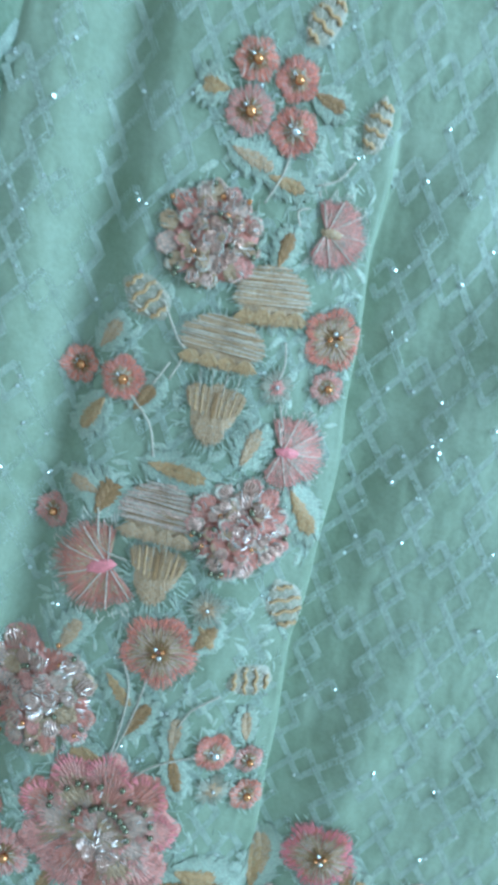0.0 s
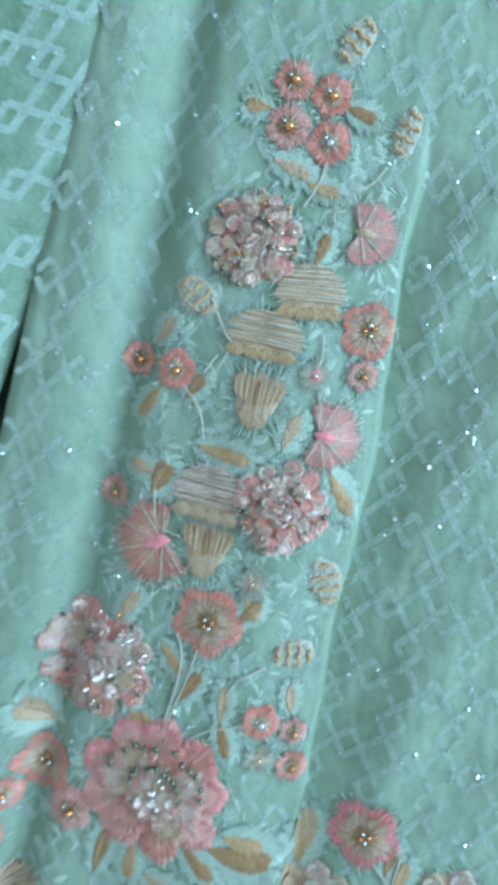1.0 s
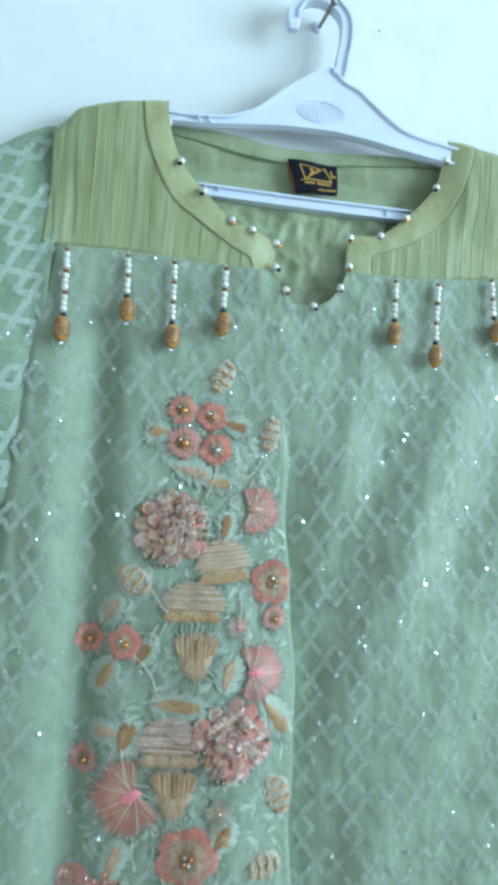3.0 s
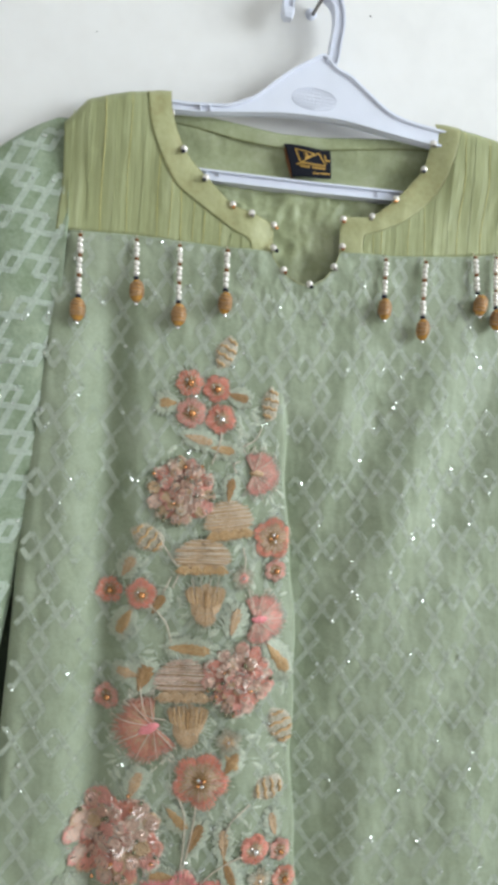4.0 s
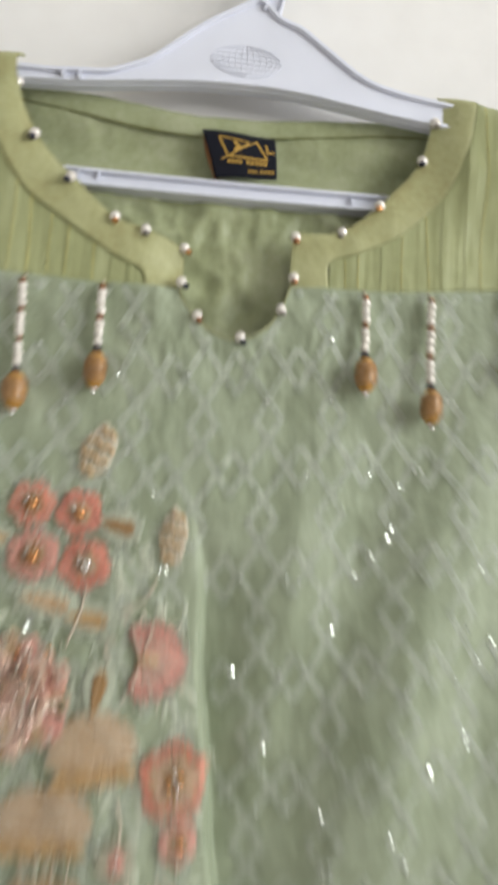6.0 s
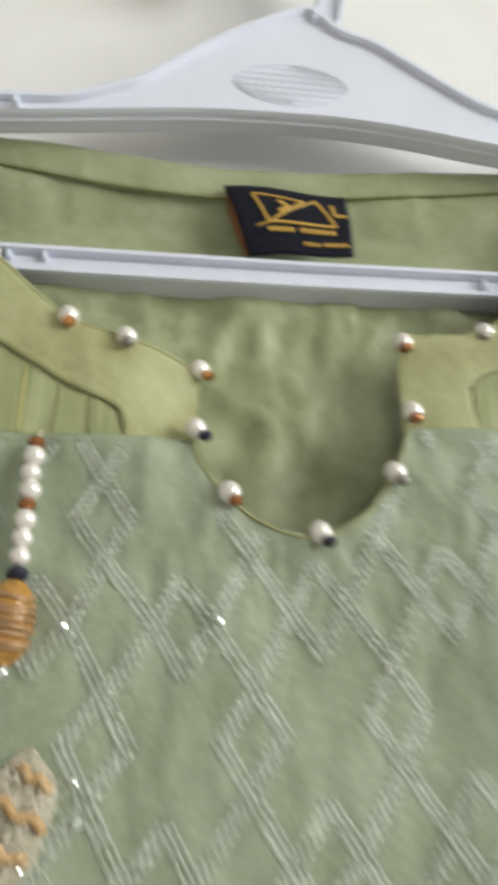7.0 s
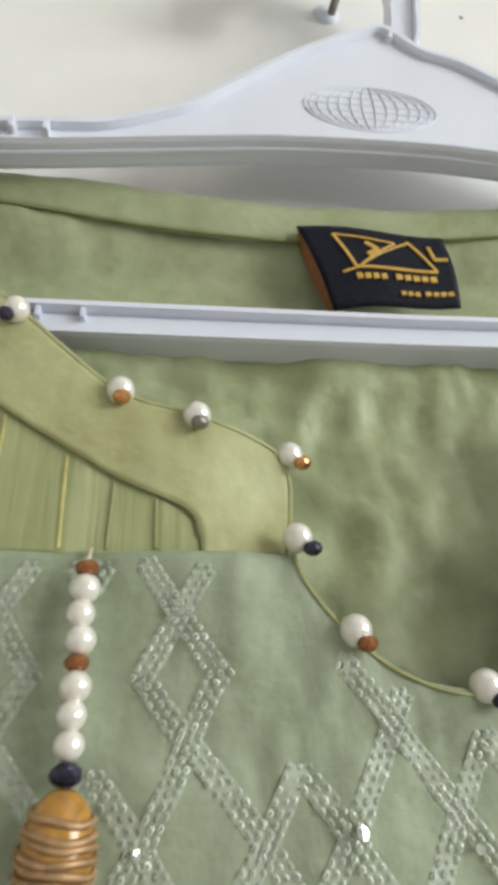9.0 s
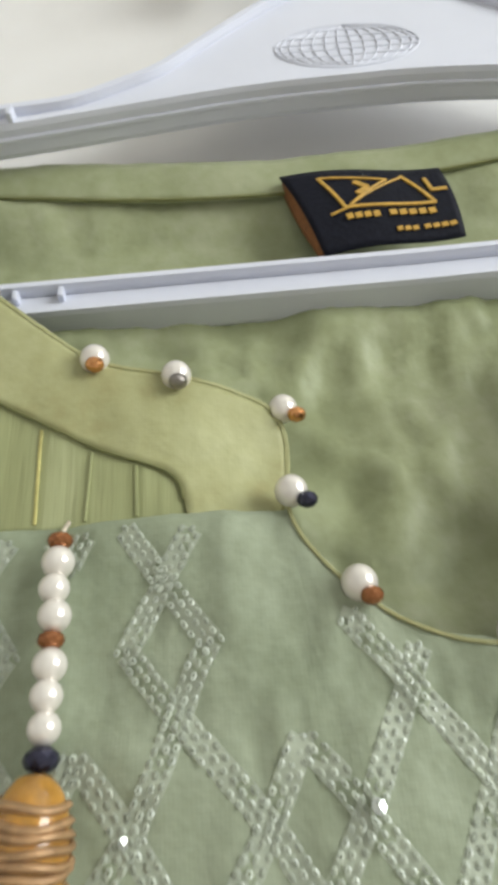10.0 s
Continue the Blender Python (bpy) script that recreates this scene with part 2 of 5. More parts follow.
def cloth(x, z):
    """Depth (y) of the kurta's front, with its folds."""
    d = x - bend(CREASE, z) - 0.0016 * math.sin(z * 37) - 0.0008 * math.sin(z * 91 + 1)
    low = ramp(z, 1.40, 1.22)
    open_ = ramp(z, 1.43, 1.33)
    y = 0.003 + 0.002 * ramp(z, 1.42, 1.50)
    y -= 0.0078 * ramp(z, 1.55, 1.595) * ramp(abs(x), 0.085, 0.115)
    y += 0.0065 * math.exp(-((x + 0.030) / 0.014) ** 2 - ((z - 1.533) / 0.015) ** 2)
    y += 0.002 * math.exp(-((x - 0.022) / 0.02) ** 2 - ((z - 1.54) / 0.02) ** 2)
    y -= 0.013 * low * math.exp(-((d + 0.05) / 0.05) ** 2)
    y += open_ * 0.0165 * (math.exp(-(d / 0.029) ** 1.4) if d > 0 else math.exp(-(d / 0.0018) ** 2))
    y -= 0.007 * low * math.exp(-((d - 0.10) / 0.045) ** 2)
    y += 0.0135 * ramp(z, 1.51, 1.44) * math.exp(-((x + 0.142 + 0.004 * math.sin(z * 9)) / 0.013) ** 2)
    y -= 0.003 * ramp(z, 1.51, 1.42) * math.exp(-((x + 0.171) / 0.014) ** 2)
    s = x - 0.38 * (z - 1.45)
    y += 0.0026 * ramp(z, 1.51, 1.43) * ramp(x, 0.0, 0.03) * math.sin(s * 85 + 1.0) * ramp(z, 0.9, 1.3)
    y += 0.0030 * ramp(z, 1.51, 1.40) * ramp(x, 0.02, 0.06) * math.sin(x * 60 + 2 * math.sin(z * 7))
    return min(y, 0.0195)

# ---- the room ----
WALL = 0.0235
setting("wall_north", box(-1.8, 1.8, WALL, WALL + 0.15, 0, 2.7, PLASTER), "smooth off-white painted plaster wall with small specks", "wall")
setting("wall_south", box(-1.8, 1.8, -2.75, -2.6, 0, 2.7, PLASTER), "plain off-white plaster wall", "wall")
setting("wall_west", box(-1.95, -1.8, -2.75, WALL + 0.15, 0, 2.7, PLASTER), "plain off-white plaster wall", "wall")
setting("floor", box(-1.95, 1.95, -2.75, WALL + 0.15, -0.1, 0, FLOOR_TILE), "plain beige floor", "floor")
setting("ceiling", box(-1.95, 1.95, -2.75, WALL + 0.15, 2.7, 2.8, PLASTER), "plain off-white ceiling", "ceiling")


def east_wall():
    """The wall with the window's opening, made of four blocks in one mesh."""
    bm = bmesh.new()
    for y0, y1, z0, z1 in ((-2.75, -2.25, 0, 2.7), (-0.45, WALL + 0.15, 0, 2.7), (-2.25, -0.45, 0, 1.05), (-2.25, -0.45, 2.35, 2.7)):
        r = bmesh.ops.create_cube(bm, size=1)
        for v in r["verts"]:
            v.co = Vector((1.875 + v.co.x * 0.15, (y0 + y1) / 2 + v.co.y * (y1 - y0), (z0 + z1) / 2 + v.co.z * (z1 - z0)))
    me = bpy.data.meshes.new("wall_east")
    bm.to_mesh(me)
    bm.free()
    me.materials.append(PLASTER)
    return me


setting("wall_east", east_wall(), "plain off-white plaster wall with a window opening", "wall")
win = thing("window_1", 1.87, -1.35, 1.05, "white painted window frame open to the daylight", "window")
win["kind"] = "structure"
for y0, y1, z0, z1 in ((-2.25, -2.20, 1.05, 2.35), (-0.50, -0.45, 1.05, 2.35), (-2.20, -0.50, 1.05, 1.10), (-2.20, -0.50, 2.30, 2.35), (-1.37, -1.33, 1.10, 2.30)):
    part("window_frame", box(1.85, 1.89, y0, y1, z0, z1, PAINT, "window_frame", 0.004), win)


def wall_speck(x, z, r):
    bm = bmesh.new()
    bmesh.ops.create_icosphere(bm, subdivisions=2, radius=1)
    for v in bm.verts:
        k = 1 + 0.35 * noise.noise(v.co * 1.7 + Vector((x * 90, 0, z * 70)))
        v.co = Vector((x + v.co.x * r * k, WALL + v.co.y * r * 0.3, z + v.co.z * r * k))
    me = bpy.data.meshes.new("wall_speck")
    bm.to_mesh(me)
    bm.free()
    me.materials.append(STEEL)
    return tagged(new("wall_speck", me), "small dark chip in the white plaster wall", "speck", kind="structure")


wall_speck(0.0425, 1.7225, 0.0009)
wall_speck(-0.168, 1.675, 0.0005)

# ---- nail ----
nail = thing("nail", -0.004, WALL, 1.7145, "dull steel nail driven into the wall, holding the hanger", "nail")
part("shank", sweep([(-0.0065, WALL + 0.02, 1.7150), (-0.004, WALL - 0.008, 1.7155), (-0.0015, -0.004, 1.7165)], STEEL, "shank", 0.0014, 0.0014, sides=10), nail)
part("head", sweep([(-0.0016, -0.0035, 1.7165), (-0.0014, -0.0045, 1.7165), (-0.0013, -0.0055, 1.7165)], STEEL, "head", 0.0029, 0.0029, sides=12), nail)
part("wall_plug", sweep([(-0.0065, WALL + 0.004, 1.7152), (-0.0062, WALL - 0.0012, 1.7152)], PLASTIC, "wall_plug", 0.0045, 0.0045, sides=14), nail, "grey-white plastic plug round the nail")

# ---- clothes hanger ----
HY0, HY1 = 0.0035, 0.0135
hanger = thing("clothes_hanger", 0.0, 0.0085, 1.61, "white plastic clothes hanger with a lilac tint hung on the nail", "clothes hanger")
TOP = [(-0.150, 1.600), (-0.13, 1.610), (-0.115, 1.6190), (-0.098, 1.6200), (-0.083, 1.6215), (-0.07, 1.6230), (-0.058, 1.6282), (-0.05, 1.6325), (-0.04, 1.6415), (-0.03, 1.6505), (-0.022, 1.6570), (-0.0135, 1.6628), (-0.0055, 1.6680), (0.0005, 1.6710), (0.0052, 1.6680),
       (0.0115, 1.6620), (0.022, 1.6580), (0.033, 1.6500), (0.0536, 1.6355), (0.072, 1.6300), (0.0905, 1.6275), (0.115, 1.624), (0.13, 1.616), (0.15, 1.606)]
LOW = [(-0.150, 1.592), (-0.13, 1.604), (-0.115, 1.6140), (-0.09, 1.6165), (-0.07, 1.6190), (-0.05, 1.6218), (-0.03, 1.6242), (-0.01, 1.6252), (0.01, 1.6255), (0.03, 1.6240), (0.05, 1.6212), (0.0715, 1.6185), (0.0905, 1.6165), (0.115, 1.613), (0.13, 1.606), (0.15, 1.597)]
top = smooth_line([(x, 0, z) for x, z in TOP], 110)
low = smooth_line([(x, 0, z) for x, z in LOW], 110)


def lean(z):
    """The hanger's body stands out from the wall; its lower bar rests nearer to it."""
    return -0.0040


def web():
    """The hanger's flat body between its two rims."""
    verts, faces = [], []
    n = 110
    for i in range(n + 1):
        x = -0.149 + 0.298 * i / n
        zt = bend([(p.x, p.z) for p in top], x) - 0.0006
        zl = bend([(p.x, p.z) for p in low], x) + 0.0006
        verts += [(x, 0.0062 + lean(zl), zl), (x, 0.0062 + lean(zt), zt), (x, 0.0108 + lean(zt), zt), (x, 0.0108 + lean(zl), zl)]
        if i:
            a = 4 * (i - 1)
            for j in range(4):
                faces.append((a + j, a + (j + 1) % 4, a + 4 + (j + 1) % 4, a + 4 + j))
    faces += [(0, 1, 2, 3), (4 * n + 3, 4 * n + 2, 4 * n + 1, 4 * n)]
    return mesh_of("body", verts, faces, PLASTIC, False)


part("body", web(), hanger)
part("top_rim", sweep([(p.x, 0.0085 + lean(p.z), p.z) for p in top], PLASTIC, "top_rim", 0.0011, 0.0045), hanger)
bottom_rim = part("bottom_rim", sweep([(p.x, 0.0093 + lean(p.z), p.z) for p in low], PLASTIC, "bottom_rim", 0.0012, 0.0043), hanger)
part("ridge", sweep([(p.x, 0.0088 + lean(p.z), p.z - 0.0012) for p in low], PLASTIC, "ridge", 0.0004, 0.0006), bottom_rim)
LBY = 0.0165
lower_bar = part("lower_bar", sweep([(-0.150, LBY, 1.5755), (-0.140, LBY, 1.5755), (-0.085, LBY, 1.5748), (0.0, LBY, 1.5755), (0.0713, LBY, 1.5770), (0.140, LBY, 1.578), (0.150, LBY, 1.580)], PLASTIC, "lower_bar", 0.0028, 0.0024), hanger)
for dz, dep in ((0.0034, 0.0050), (-0.0034, 0.0046)):
    part("rim", sweep([(-0.150, LBY, 1.5785 + dz), (-0.085, LBY, 1.5748 + dz), (0.0, LBY, 1.5755 + dz), (0.0713, LBY, 1.5770 + dz), (0.150, LBY, 1.580 + dz)], PLASTIC, "rim", 0.0009, dep), lower_bar)
for x in (-0.082, -0.0725, 0.052):
    part("notch_rib", box(x - 0.0006, x + 0.0006, LBY - 0.0045, LBY - 0.0022, 1.5750, 1.5785, PLASTIC, "notch_rib", 0.0002), lower_bar)
for x in (-0.0905, -0.083):
    part("notch_rib", box(x - 0.0006, x + 0.0006, -0.0015, 0.0027, 1.6165, 1.6200, PLASTIC, "notch_rib", 0.0002), hanger)
HOOK = smooth_line([(0.0062, 0.0085, 1.6650), (0.0085, 0.0085, 1.6700), (0.0113, 0.0085, 1.680), (0.0138, 0.0085, 1.697), (0.0118, 0.0085, 1.7115), (0.0023, 0.0085, 1.7205), (-0.009, 0.0085, 1.7232), (-0.0195, 0.0085, 1.7200), (-0.0255, 0.0085, 1.7115), (-0.0262, 0.0085, 1.701)], 60)
HOOK = [Vector((p.x - 0.0026 * ramp(p.z, 1.662, 1.685), p.y + lean(p.z), p.z)) for p in HOOK]
hook = part("hook", sweep(HOOK, PLASTIC, "hook", 0.0033, 0.0022), hanger)
for s in (-1, 1):
    edge = []
    for i, p in enumerate(HOOK):
        d = (HOOK[min(i + 1, 60)] - HOOK[max(i - 1, 0)]).normalized()
        side = Vector((0, 1, 0)).cross(d)
        edge.append(p + side * (s * 0.0036))
    part("rim", sweep(edge, PLASTIC, "rim", 0.0008, 0.0044), hook)
part("end_knob", sweep([(-0.0288, 0.0045, 1.7025), (-0.0287, 0.0045, 1.6985), (-0.0286, 0.0045, 1.6955)], PLASTIC, "end_knob", 0.0048, 0.0046, taper=lambda u: 1.0 - 0.35 * u * u), hook)


def emblem_line(pts, r=0.00022):
    """One raised line of the globe moulded in the hanger's body."""
    verts, faces = [], []
    for i, (x, z) in enumerate(pts):
        x1, z1 = pts[min(i + 1, len(pts) - 1)]
        x0, z0 = pts[max(i - 1, 0)]
        d = Vector((x1 - x0, 0, z1 - z0)).normalized()
        nx, nz, y = -d.z * r, d.x * r, 0.0062 + lean(z)
        verts.extend([(x + nx, y, z + nz), (x, y - 0.0004, z), (x - nx, y, z - nz)])
        if i:
            k = 3 * i
            faces.extend([(k - 3, k - 2, k + 1, k), (k - 2, k - 1, k + 2, k + 1)])
    return mesh_of("emblem_line", verts, faces, PLASTIC)


GX, GZ, GA, GB = -0.0052, 1.6375, 0.0172, 0.0086
globe = part("globe_emblem", emblem_line([(GX + GA * math.cos(t), GZ + GB * math.sin(t)) for t in [i / 48 * 2 * math.pi for i in range(49)]]), hanger, "raised oval globe grid moulded in the plastic")
for f in (0.9, 0.76, 0.6, 0.42, 0.24, 0.06, -0.12, -0.3, -0.48, -0.64, -0.8, -0.92):
    part("emblem_line", emblem_line([(GX + GA * f * math.cos(t), GZ + GB * math.sin(t)) for t in [(-0.5 + i / 24) * math.pi for i in range(25)]]), globe)
for h in (-0.75, -0.45, -0.15, 0.15, 0.45, 0.75):
    w = GA * math.sqrt(1 - h * h)
    part("emblem_line", emblem_line([(GX - w + 2 * w * i / 24, GZ + GB * h) for i in range(25)]), globe)

# ---- the kurta ----
kurta = thing("kurta", 0.0, 0.010, 0.70, "sage green embroidered kurta with olive silk yoke hung on a hanger", "kurta")
YOKE = [(-0.20, 1.5195), (-0.182, 1.5202), (-0.1272, 1.5217), (-0.0656, 1.5198), (-0.031, 1.5206), (0.0215, 1.525), (0.0768, 1.5278), (0.117, 1.532), (0.148, 1.5365), (0.20, 1.543)]
LEFT = [(0.60, -0.245), (0.9, -0.226), (1.1275, -0.2075), (1.2155, -0.2025), (1.2927, -0.2), (1.3587, -0.197), (1.4292, -0.193), (1.496, -0.1895), (1.53, -0.183)]
RIGHT = [(0.60, 0.25), (0.9, 0.235), (1.13, 0.215), (1.30, 0.203), (1.43, 0.192), (1.50, 0.187), (1.545, 0.181)]
KEYHOLE = [(-0.0311, 1.5225), (-0.0290, 1.5150), (-0.0227, 1.5062), (-0.0130, 1.4995), (-0.0018, 1.4972), (0.0095, 1.5035), (0.0164, 1.5130), (0.0200, 1.5220), (0.0214, 1.5284)]


def panel_top(x):
    return bend(KEYHOLE, x) if -0.0311 < x < 0.0214 else bend(YOKE, x)


def ripple(x, z, k):
    return k * (noise.noise(Vector((x * 45, z * 16, 3.1))) + 0.6 * noise.noise(Vector((x * 120, z * 60, 7.7))) + 0.25 * noise.noise(Vector((x * 260, z * 180, 1.7))))


def crumple(x, z, k):
    """Sharp little creases running several ways."""
    a = 0.5 - abs(noise.noise(Vector((x * 34 + z * 12, z * 30 - x * 8, 5.0))))
    b = 0.5 - abs(noise.noise(Vector((x * 70 - z * 40, z * 55 + x * 30, 9.0))))
    c = 0.5 - abs(noise.noise(Vector((x * 150 + z * 60, z * 120 - x * 70, 2.0))))
    return k * (a + 0.5 * b + 0.34 * c)


def sheet(name, cols, rows, place, material_, thick=0.0007):
    """A cloth sheet over u, v in 0..1 with real thickness."""
    verts = [place(i / cols, j / rows) for j in range(rows + 1) for i in range(cols + 1)]
    faces = [(j * (cols + 1) + i, j * (cols + 1) + i + 1, (j + 1) * (cols + 1) + i + 1, (j + 1) * (cols + 1) + i) for j in range(rows) for i in range(cols)]
    me = mesh_of(name, verts, faces, material_)
    return me


def thicken(ob, t):
    mod = ob.modifiers.new("thickness", "SOLIDIFY")
    mod.thickness, mod.offset = t, 0
    return ob


def front_depth(x, z):
    return cloth(x, z) + ripple(x, z, 0.0011) - crumple(x, z, 0.0010 + 0.0024 * ramp(z, 1.455, 1.495) * ramp(abs(x), 0.075, 0.045))


def front_place(u, v):
    x0 = -0.183 + 0.364 * u
    zt = panel_top(x0)
    v = v ** 1.15
    z = zt - v * (zt - 0.70)
    l, r = bend(LEFT, z), bend(RIGHT, z)
    k = ramp(v, 0.0, 0.06)
    x = x0 * (1 - k) + (l + (r - l) * u) * k if k < 1 else l + (r - l) * u
    edge = min(u, 1 - u)
    y = front_depth(x, z) + 0.006 * max(0, 1 - edge / 0.025) ** 2
    return x, y, z


front = thicken(part("front_panel", sheet("front_panel", 320, 250, front_place, NET), kurta, "sheer sage net over silk with a woven diamond lattice"), 0.0007)


def back_place(u, v):
    zt0 = bend(BACKNECK, -0.20 + 0.40 * u)
    z = zt0 - v ** 1.8 * (zt0 - 0.70)
    l, r = bend(LEFT, z) + 0.004, bend(RIGHT, z) - 0.004
    k = ramp(z, 1.50, 1.54)
    l, r = l + (-0.187 - l) * k, r + (0.185 - r) * k
    x = (l + (r - l) * u) if z < 1.56 else -0.20 + 0.40 * u
    x = max(-0.19, min(0.19, x)) if z > 1.5 else x
    w = ramp(z, 1.575, 1.55) * ramp(z, 1.49, 1.53)
    y = 0.0152 + 0.0080 * ramp(z, 1.612, 1.588) - 0.0005 * ramp(z, 1.56, 1.50) + ripple(x, z, 0.0012) + 0.0004 * w * math.sin(x * 420 + 3 * math.sin(x * 90)) - crumple(x, z, 0.0075) * ramp(z, 1.59, 1.565) + 0.0008
    return x, min(y, 0.0222), z


BACKNECK = [(-0.20, 1.585), (-0.17, 1.612), (-0.125, 1.6225), (-0.1071, 1.6180), (-0.0765, 1.6175), (-0.0553, 1.6160), (-0.041, 1.6140), (-0.0266, 1.6130), (0.0032, 1.6143), (0.0347, 1.6178), (0.0615, 1.6205), (0.0934, 1.6230), (0.115, 1.6290), (0.16, 1.619), (0.20, 1.590)]
back = thicken(part("back_panel", sheet("back_panel", 190, 210, back_place, LINING), kurta, "sage green silk lining of the back"), 0.0006)


def binding_place(u, v):
    x = -0.122 + 0.225 * u
    z = bend(BACKNECK, x) + 0.0008 - v * (0.0075 + 0.001 * math.sin(x * 60)) - 0.004 * ramp(x, -0.10, -0.05) * v * ramp(x, 0.03, -0.03)
    return x, 0.0142 + 0.0016 * v + ripple(x, z, 0.0007) - 0.0006 * math.sin(v * math.pi), z


binding = thicken(part("back_neck_binding", sheet("back_neck_binding", 80, 6, binding_place, LINING), kurta, "narrow folded silk binding along the back neck"), 0.0007)
part("seam", sweep([(x, 0.0152, binding_place((x + 0.122) / 0.225, 1.0)[2]) for x in [-0.120 + 0.004 * i for i in range(55)]], SEAM, "seam", 0.0003, 0.0004), binding)

# yoke and neck band
OUT_L = [(-0.1285, 1.628), (-0.1275, 1.6198), (-0.1235, 1.596), (-0.1075, 1.5655), (-0.0860, 1.5490), (-0.0620, 1.5340), (-0.0496, 1.5284), (-0.0472, 1.5235), (-0.0467, 1.5202)]
IN_L = [(-0.1115, 1.632), (-0.1106, 1.6124), (-0.1006, 1.5875), (-0.0827, 1.5698), (-0.063, 1.5525), (-0.0489, 1.5478), (-0.0309, 1.5410), (-0.0311, 1.5212)]
OUT_R = [(0.1130, 1.6355), (0.1118, 1.6308), (0.108, 1.6067), (0.0975, 1.58), (0.0759, 1.5576), (0.0542, 1.5457), (0.0401, 1.5395), (0.0396, 1.5256)]
IN_R = [(0.0955, 1.6355), (0.0906, 1.6161), (0.0845, 1.5954), (0.0636, 1.5706), (0.0452, 1.5558), (0.0300, 1.5535), (0.0229, 1.5511), (0.0214, 1.5252)]
SHOULDER = [(-0.20, 1.590), (-0.1841, 1.603), (-0.1701, 1.618), (-0.1429, 1.6255), (-0.1111, 1.6318), (-0.09, 1.633), (0.0935, 1.6395), (0.1149, 1.6345), (0.1474, 1.629), (0.17, 1.618), (0.185, 1.604), (0.20, 1.592)]


def fall_back(x, z):
    """How far the cloth leans back over the shoulder."""
    g = bend(SHOULDER, x) - z
    return 0.012 * max(0.0, 1 - g / 0.012) ** 2 if g < 0.012 else 0.0


def yoke_edge(x):
    if x < 0:
        pts = OUT_L
        z = bend([(p, q) for p, q in pts[1:]], x)
        return min(bend(SHOULDER, x), z + 0.003) if x > -0.1275 else bend(SHOULDER, x)
    pts = sorted(OUT_R[1:])
    return min(bend(SHOULDER, x), bend(pts, x) + 0.003) if x < 0.1118 else bend(SHOULDER, x)


def yoke_place(x0, x1):
    def place(u, v):
        x = x0 + (x1 - x0) * u
        zb, zt = bend(YOKE, x), yoke_edge(x)
        z = zb + (zt - zb) * v
        arm = 0.005 * ramp(abs(x), 0.150, 0.19) * (z - 1.53) / 0.08 if abs(x) > 0.15 else 0
        xx = x + 0.0025 * math.sin((z - 1.52) * 30) * ramp(-x, 0.160, 0.1865)
        return xx, cloth(x, z) - 0.0001 + fall_back(x, z) + arm + ripple(x, z, 0.0010), z
    return place


for x0, x1 in ((-0.1865, -0.0462), (0.0392, 0.184)):
    yoke = thicken(part("yoke", sheet("yoke", 90, 34, yoke_place(x0, x1), RAW_SILK), kurta, "olive raw silk yoke with fine vertical tucks"), 0.0008)
    x = x0 + 0.008
    random.seed(int(x0 * 1000))
    while x < x1 - 0.006:
        zb, zt = bend(YOKE, x) + 0.001, yoke_edge(x) - 0.004
        if zt - zb > 0.006:
            pts = []
            for i in range(22):
                z = zb + (zt - zb) * i / 21
                pts.append((x + 0.0006 * math.sin(z * 70 + x * 300), cloth(x, z) + fall_back(x, z) + ripple(x, z, 0.0009) - 0.0006, z))
            part("tuck", sweep(pts, random.choice((LUREX, RAW_SILK)), "tuck", random.uniform(0.00015, 0.0003), 0.00025), yoke)
        x += random.uniform(0.007, 0.013)


def band_place(outer, inner):
    o, i = smooth_line([(x, 0, z) for x, z in outer], 70), smooth_line([(x, 0, z) for x, z in inner], 70)

    def place(u, v):
        k = min(int(u * 70), 69)
        f = u * 70 - k
        a, b = o[k].lerp(o[k + 1], f), i[k].lerp(i[k + 1], f)
        p = a.lerp(b, v)
        y = cloth(p.x, p.z) - 0.0007 + fall_back(p.x, p.z) + 0.0010 * v ** 3 + ripple(p.x, p.z, 0.0010)
        return p.x, y, p.z
    return place


for outer, inner in ((OUT_L, IN_L), (OUT_R, IN_R)):
    place = band_place(outer, inner)
    band = thicken(part("neck_band", sheet("neck_band", 90, 12, place, BAND), kurta, "plain olive silk neck band"), 0.0007)
    line = [Vector(place(i / 60, 0.0)) + Vector((0, -0.0003, 0)) for i in range(54)]
    part("seam", sweep(line, SEAM, "seam", 0.00012, 0.0003), band)
    part("rolled_edge", sweep([place(i / 80, 1.0) for i in range(81)], BAND, "rolled_edge", 0.0004, 0.0006), band)
key_edge = [(x, front_depth(x, z) - 0.0003, z) for x, z in [(p.x, p.z) for p in smooth_line([(x, 0, z) for x, z in KEYHOLE], 40)]]
part("keyhole_edge", sweep(key_edge, BAND, "keyhole_edge", 0.0003, 0.0005), kurta, "narrow rolled silk edge of the keyhole neck")

# sleeves
SLEEVE_IN = [(0.95, -0.252), (1.05, -0.232), (1.225, -0.208), (1.332, -0.1915), (1.3705, -0.186), (1.4285, -0.181), (1.4945, -0.1785), (1.53, -0.177), (1.565, -0.179), (1.60, -0.177)]
SLEEVE_OUT = [(0.95, -0.43), (1.05, -0.415), (1.225, -0.376), (1.3705, -0.335), (1.4945, -0.283), (1.535, -0.262), (1.558, -0.242), (1.576, -0.226), (1.593, -0.204), (1.602, -0.186)]


